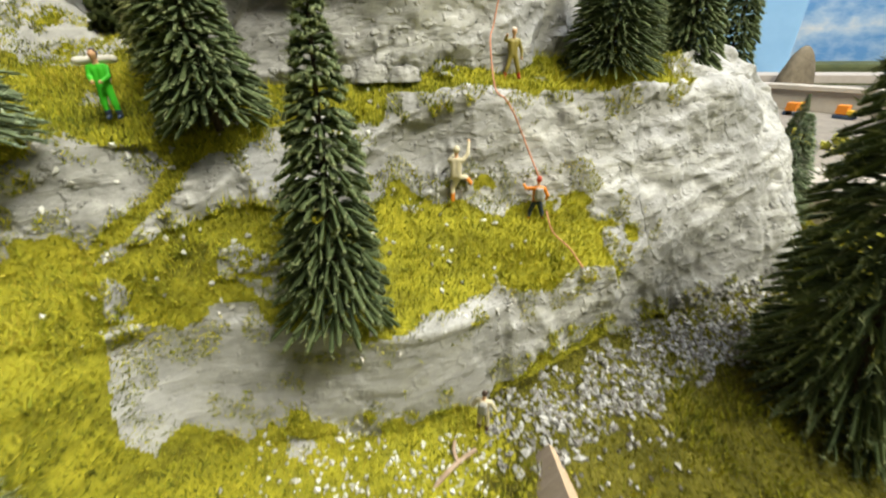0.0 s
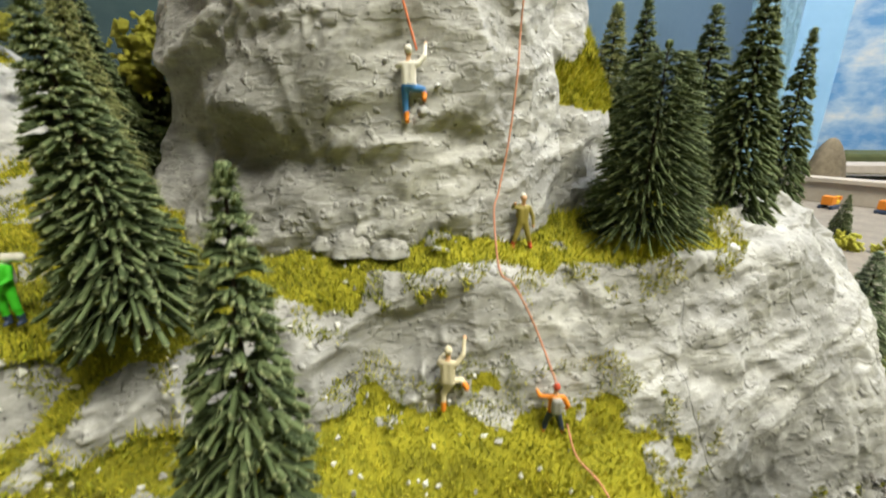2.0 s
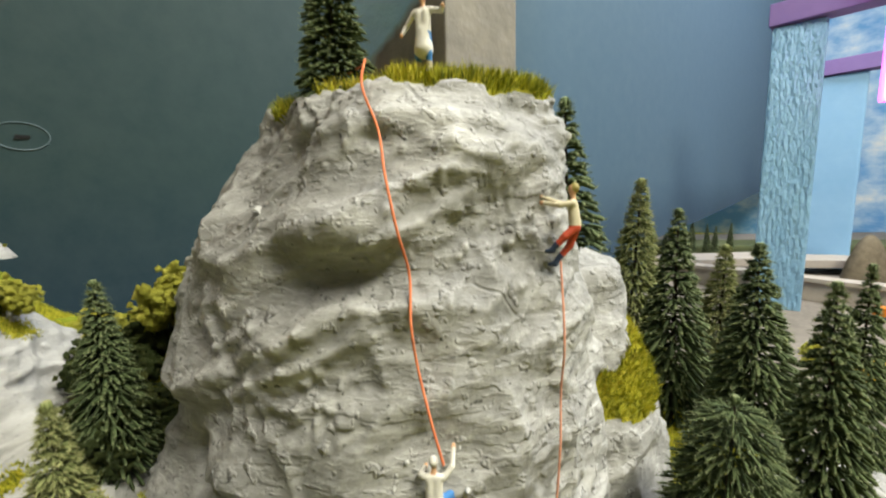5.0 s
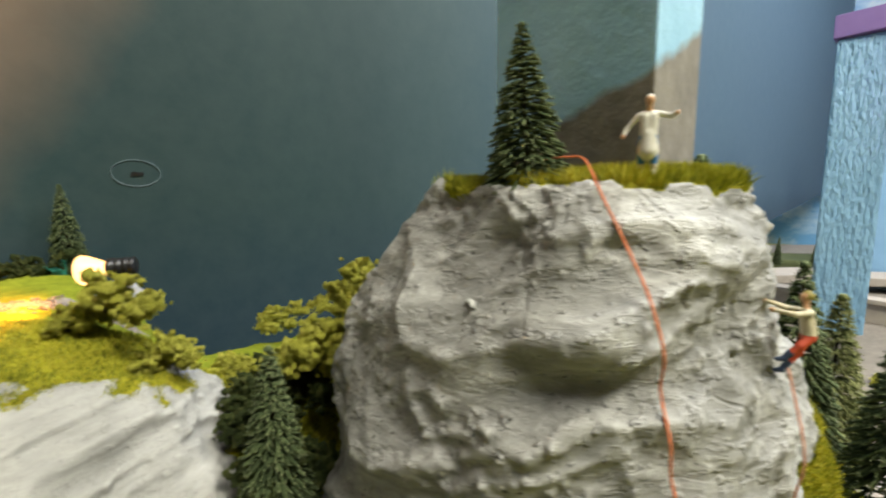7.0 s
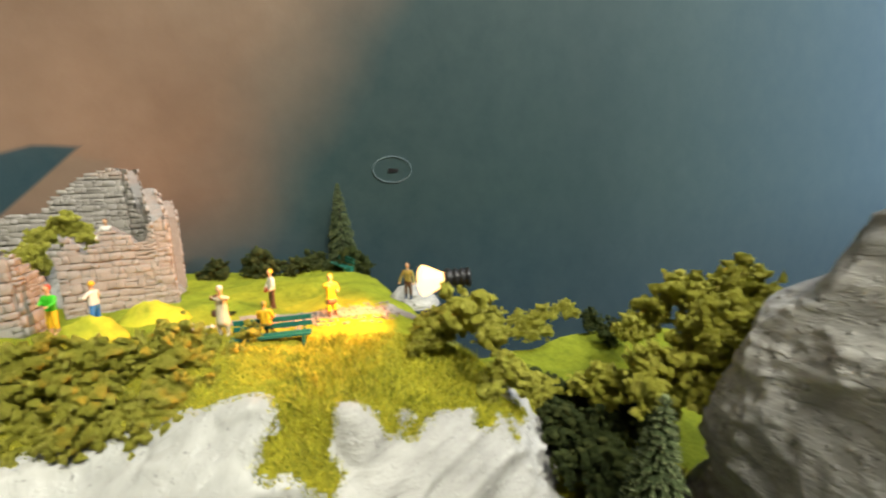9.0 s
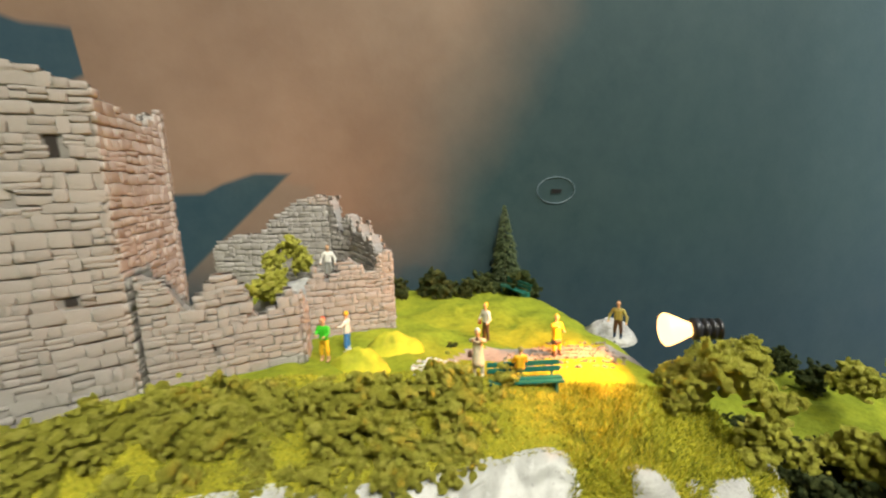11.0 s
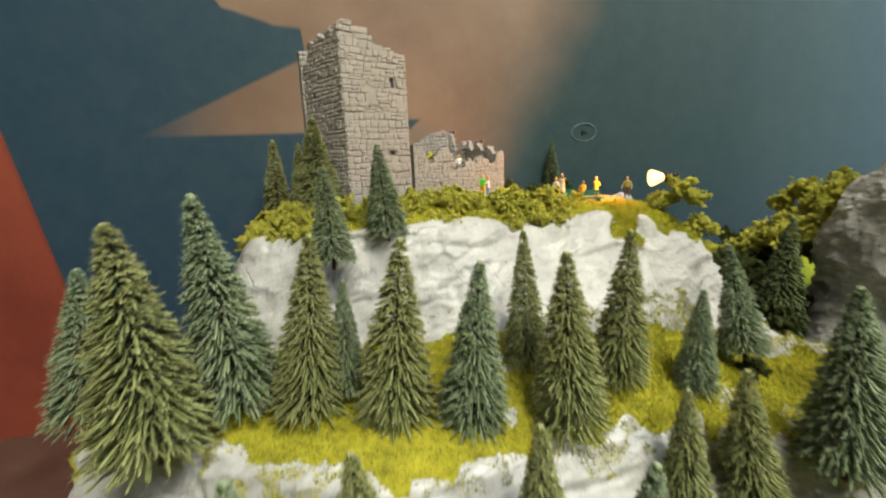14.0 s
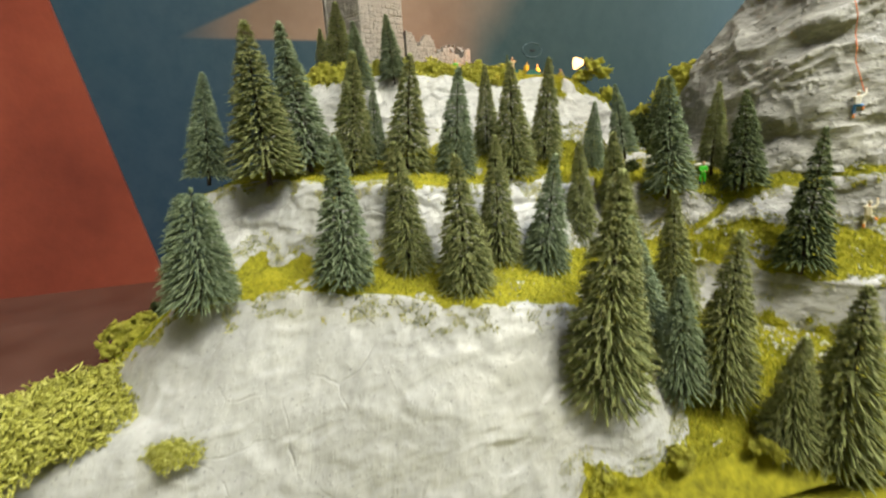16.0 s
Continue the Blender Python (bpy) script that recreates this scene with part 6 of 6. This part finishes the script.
pebbles("gravel", [(-.306, .165, .010, 240, .32, .36)], 35, CHIP, "heap of white chips beside the castle path", (.0006, .0014))
pebbles("gravel", [(-.275, .212, .012, 110, .32, .35), (-.262, .222, .012, 130, .32, .35), (-.285, .2, .01, 60, .32, .35)], 34, PATHGREY, "brown gravel on the castle path beside the bench", (.0005, .0013))

# ---- mark on the backdrop ----
INK = plain("pale_ink", [(0.3, (0.1, 0.15, 0.18)), (0.7, (0.2, 0.26, 0.3))], 300, 0.6, 0)
ring_pts = [Vector(wall_point(0.0 + .0155 * math.cos(a), .4055 + .0100 * math.sin(a), .0006)) for a in np.linspace(0, 6.2832, 25)]
rope("ring_mark", [tuple(p) for p in ring_pts], .00035, INK, "thin oval mark drawn on the backdrop")
dot = slab("dot_mark", [(-.004, .403, .0008), (.004, .4035, .0008), (.005, .406, .0008), (-.003, .4065, .0008)], .0006, BLACK)
tagged(dot, "small dark dab of paint on the backdrop", "mark", kind="structure")

# ---- glossy brown ground on the far side of the hill ----
WATER, tree, bsdf = shader("dark_varnished_ground")
link(tree, ramp(tree, noise_node(tree, 14, 4, 0.6), [(0.3, (0.05, 0.03, 0.024)), (0.7, (0.1, 0.06, 0.048))]), bsdf.inputs["Base Color"])
bsdf.inputs["Roughness"].default_value, bsdf.inputs["Specular IOR Level"].default_value = 0.05, 1.0
relief(tree, bsdf, [(noise_node(tree, 60, 3, 0.6), 1.0)], 0.0004)
pond = part("water", box_bm(-1.5, -.405, -.9, .45, .085, .117), WATER, None)
tagged(pond, "dark glossy varnished water surface", "water", kind="structure")
base = part("ground", box_bm(-.40, 2.6, -.9, 3.2, -.06, .045), MOSS, None)
front_ground = part("ground_front", box_bm(-.085, .9, -.9, .02, .046, .074), MOSS, None)
tagged(front_ground, "mossy layout ground in front of the rocks", "ground", kind="structure")
tagged(base, "mossy layout ground around the hill", "ground", kind="structure")

# ---- far layout beyond the hill ----
CONCRETE = plain("concrete_paint", [(0.3, (0.36, 0.32, 0.27)), (0.7, (0.48, 0.43, 0.38))], 60, 0.8, 0.0005)
ASPHALT = plain("asphalt", [(0.3, (0.15, 0.13, 0.11)), (0.7, (0.27, 0.24, 0.2))], 120, 0.9, 0.0005)
far = part("terrain_far", box_bm(.26, 2.4, .42, 2.6, .03, .082), ASPHALT, None)
tagged(far, "grey layout street ground", "ground", kind="structure")


def bar(name, a, b, z0, z1, thick, mat, label, category, kind=""):
    a, b = Vector(a), Vector(b)
    d = b - a
    ob = part(name, box_bm(0, d.length, -thick / 2, thick / 2, z0, z1, min(thick, z1 - z0) * 0.1), mat, None)
    ob.matrix_world = pose(a.x, a.y, 0, 0, 0, math.degrees(math.atan2(d.y, d.x)))
    return tagged(ob, label, category, kind=kind)


bar("ramp_wall", (.55, 1.36), (1.25, .62), .03, .128, .03, CONCRETE, "pale concrete ramp wall with coping", "wall", "structure")
bar("ramp_coping", (.55, 1.355), (1.25, .615), .128, .138, .045, CONCRETE, "pale concrete coping on the ramp wall", "coping", "structure")
bar("bridge_deck", (.30, 1.36), (.95, 1.46), .115, .14, .12, CONCRETE, "pale concrete road bridge", "bridge", "structure")
bar("bridge_deck", (.95, 1.46), (2.2, 1.3), .105, .13, .12, CONCRETE, "pale concrete road bridge", "bridge", "structure")
HILLGREEN = plain("far_hill", [(0.3, (0.05, 0.07, 0.03)), (0.7, (0.12, 0.13, 0.05))], 40, 0.95, 0.002)
bar("far_bank", (.3, 1.75), (2.6, 1.5), .05, .15, .2, HILLGREEN, "dark green grassy bank in the distance", "bank", "structure")
crag = mound("far_crag", 1.06, 1.30, .05, .075, .05, .165, plain("brown_rock", [(0.3, (0.1, 0.08, 0.05)), (0.7, (0.22, 0.18, 0.12))], 60, 0.9, 0.003), "brown crag beside the road", "rock", 20, 51)
for x, y, z, tip, w in ((.66, 1.50, .14, .235, .75), (.70, 1.52, .14, .25, .8), (.74, 1.50, .14, .235, .75), (.78, 1.53, .14, .225, .8), (.84, 1.55, .14, .235, .7), (.93, 1.52, .13, .21, .9), (.60, 1.48, .14, .22, .8), (.593, .688, .082, .161, 1.2), (.70, .62, .082, .13, 1.2)):
    spruce(x, y, z, tip, w, None, 0, "far spruces", "small dark spruce in the distance")
for x, y, s, m in ((.54, .70, .05, FOAM), (.58, .655, .05, FOAM), (.62, .63, .055, FOAM), (.50, .72, .04, FOAM), (.66, .60, .05, FOAM_DARK), (.53, .76, .045, FOAM)):
    bush(x, y, .082, s, m, label="yellow-green foam bush beside the road", group="bushes beside the far road")


def toy_digger(m, s):
    ob = thing("toy_excavator", m, "orange and yellow model construction vehicle", "vehicle", "construction vehicles")
    part("cab", box_bm(-.3 * s, .1 * s, -.2 * s, .2 * s, .18 * s, .55 * s, .03 * s), P_ORANGE, ob)
    part("bonnet", box_bm(.1 * s, .45 * s, -.2 * s, .2 * s, .18 * s, .36 * s, .03 * s), P_YELLOW, ob)
    part("arm", sloped(.3 * s, .3 * s, .7 * s, .5 * s, -.05 * s, .05 * s, .08 * s), P_YELLOW, ob)
    part("bucket", box_bm(.66 * s, .82 * s, -.12 * s, .12 * s, .3 * s, .48 * s, .02 * s), P_ORANGE, ob)
    for y in (-.2, .2):
        part("track", box_bm(-.34 * s, .4 * s, (y - .06) * s, (y + .06) * s, -.01 * s, .17 * s, .06 * s), P_NAVY, ob)
    return ob


toy_digger(pose(.80, .955, .082, 0, 0, 30), .05)
toy_digger(pose(.87, .90, .082, 0, 0, -60), .05)
cage = thing("yellow_trestle", pose(.525, .66, .082, 0, 0, 20), "yellow tubular model trestle beside the street", "trestle")
for i in range(5):
    a = i * 1.2566
    part("strut", lathe([(.0022, -.002), (.0022, .034)], 8), P_YELLOW, cage).matrix_basis = pose(.016 * math.cos(a), .016 * math.sin(a), 0, 12 * math.sin(a), 8 * math.cos(a), 0)
for z in (.012, .032):
    hoop = part("hoop", lathe([(.0165, z), (.0185, z), (.0185, z + .003), (.0165, z + .003)], 20), P_YELLOW, cage)
bar("street", (.30, .52), (1.1, .45), .082, .085, .07, plain("street_paving", [(0.3, (0.3, 0.27, 0.23)), (0.7, (0.45, 0.41, 0.36))], 150, 0.9, 0.001), "pale paved model street", "road", "structure")
car = thing("toy_aeroplane", pose(.43, .50, .086, 0, 0, 40), "white and grey model vehicle parked on the street", "vehicle")
part("body", lathe([(.003, -.03), (.008, -.024), (.009, 0), (.008, .02), (.004, .03)], 14), P_WHITE, car, "", True).matrix_basis = pose(0, 0, .009, 0, 90, 0)
part("cab", box_bm(-.008, .01, -.008, .008, .010, .024, .002), P_GREY, car)
part("tail", box_bm(.022, .03, -.012, .012, .008, .014, .001), P_WHITE, car)

# purple beams and the magenta light tube of the room behind


def passage_piece(name, s0, s1, out0, out1, z0, z1, mat, label, category):
    """A board along the back wall: from s0 to s1 along it, out0 to out1 in front of it."""
    ob = part(name, box_bm(s0, s1, -out1, -out0, z0, z1, 0.002), mat, None)
    ob.matrix_world = pose(WALL_O.x, WALL_O.y, 0, 0, 0, math.degrees(math.atan2(WALL_U.y, WALL_U.x)))
    return tagged(ob, label, category, kind="structure")


passage_piece("beam", 1.155, 1.205, .23, .50, .690, .735, PURPLE, "purple painted cross beam on a post", "beam")
passage_piece("beam", 1.815, 1.865, .22, .56, .696, .741, PURPLE, "purple painted cross beam on a post", "beam")
TUBE, tree, bsdf = shader("magenta_tube")
bsdf.inputs["Emission Color"].default_value = (1.0, 0.12, 0.85, 1)
bsdf.inputs["Emission Strength"].default_value = 2.2
tube = part("light_tube", lathe([(.008, .92), (.009, .925), (.009, 1.25), (.008, 1.255)], 12), TUBE, None)
tube.matrix_world = pose(0.715, 0.905, -0.42, 0, 0, 0)
tagged(tube, "glowing magenta light tube", "lamp")
# added unseen point light for the magenta glow, standing far behind the tube
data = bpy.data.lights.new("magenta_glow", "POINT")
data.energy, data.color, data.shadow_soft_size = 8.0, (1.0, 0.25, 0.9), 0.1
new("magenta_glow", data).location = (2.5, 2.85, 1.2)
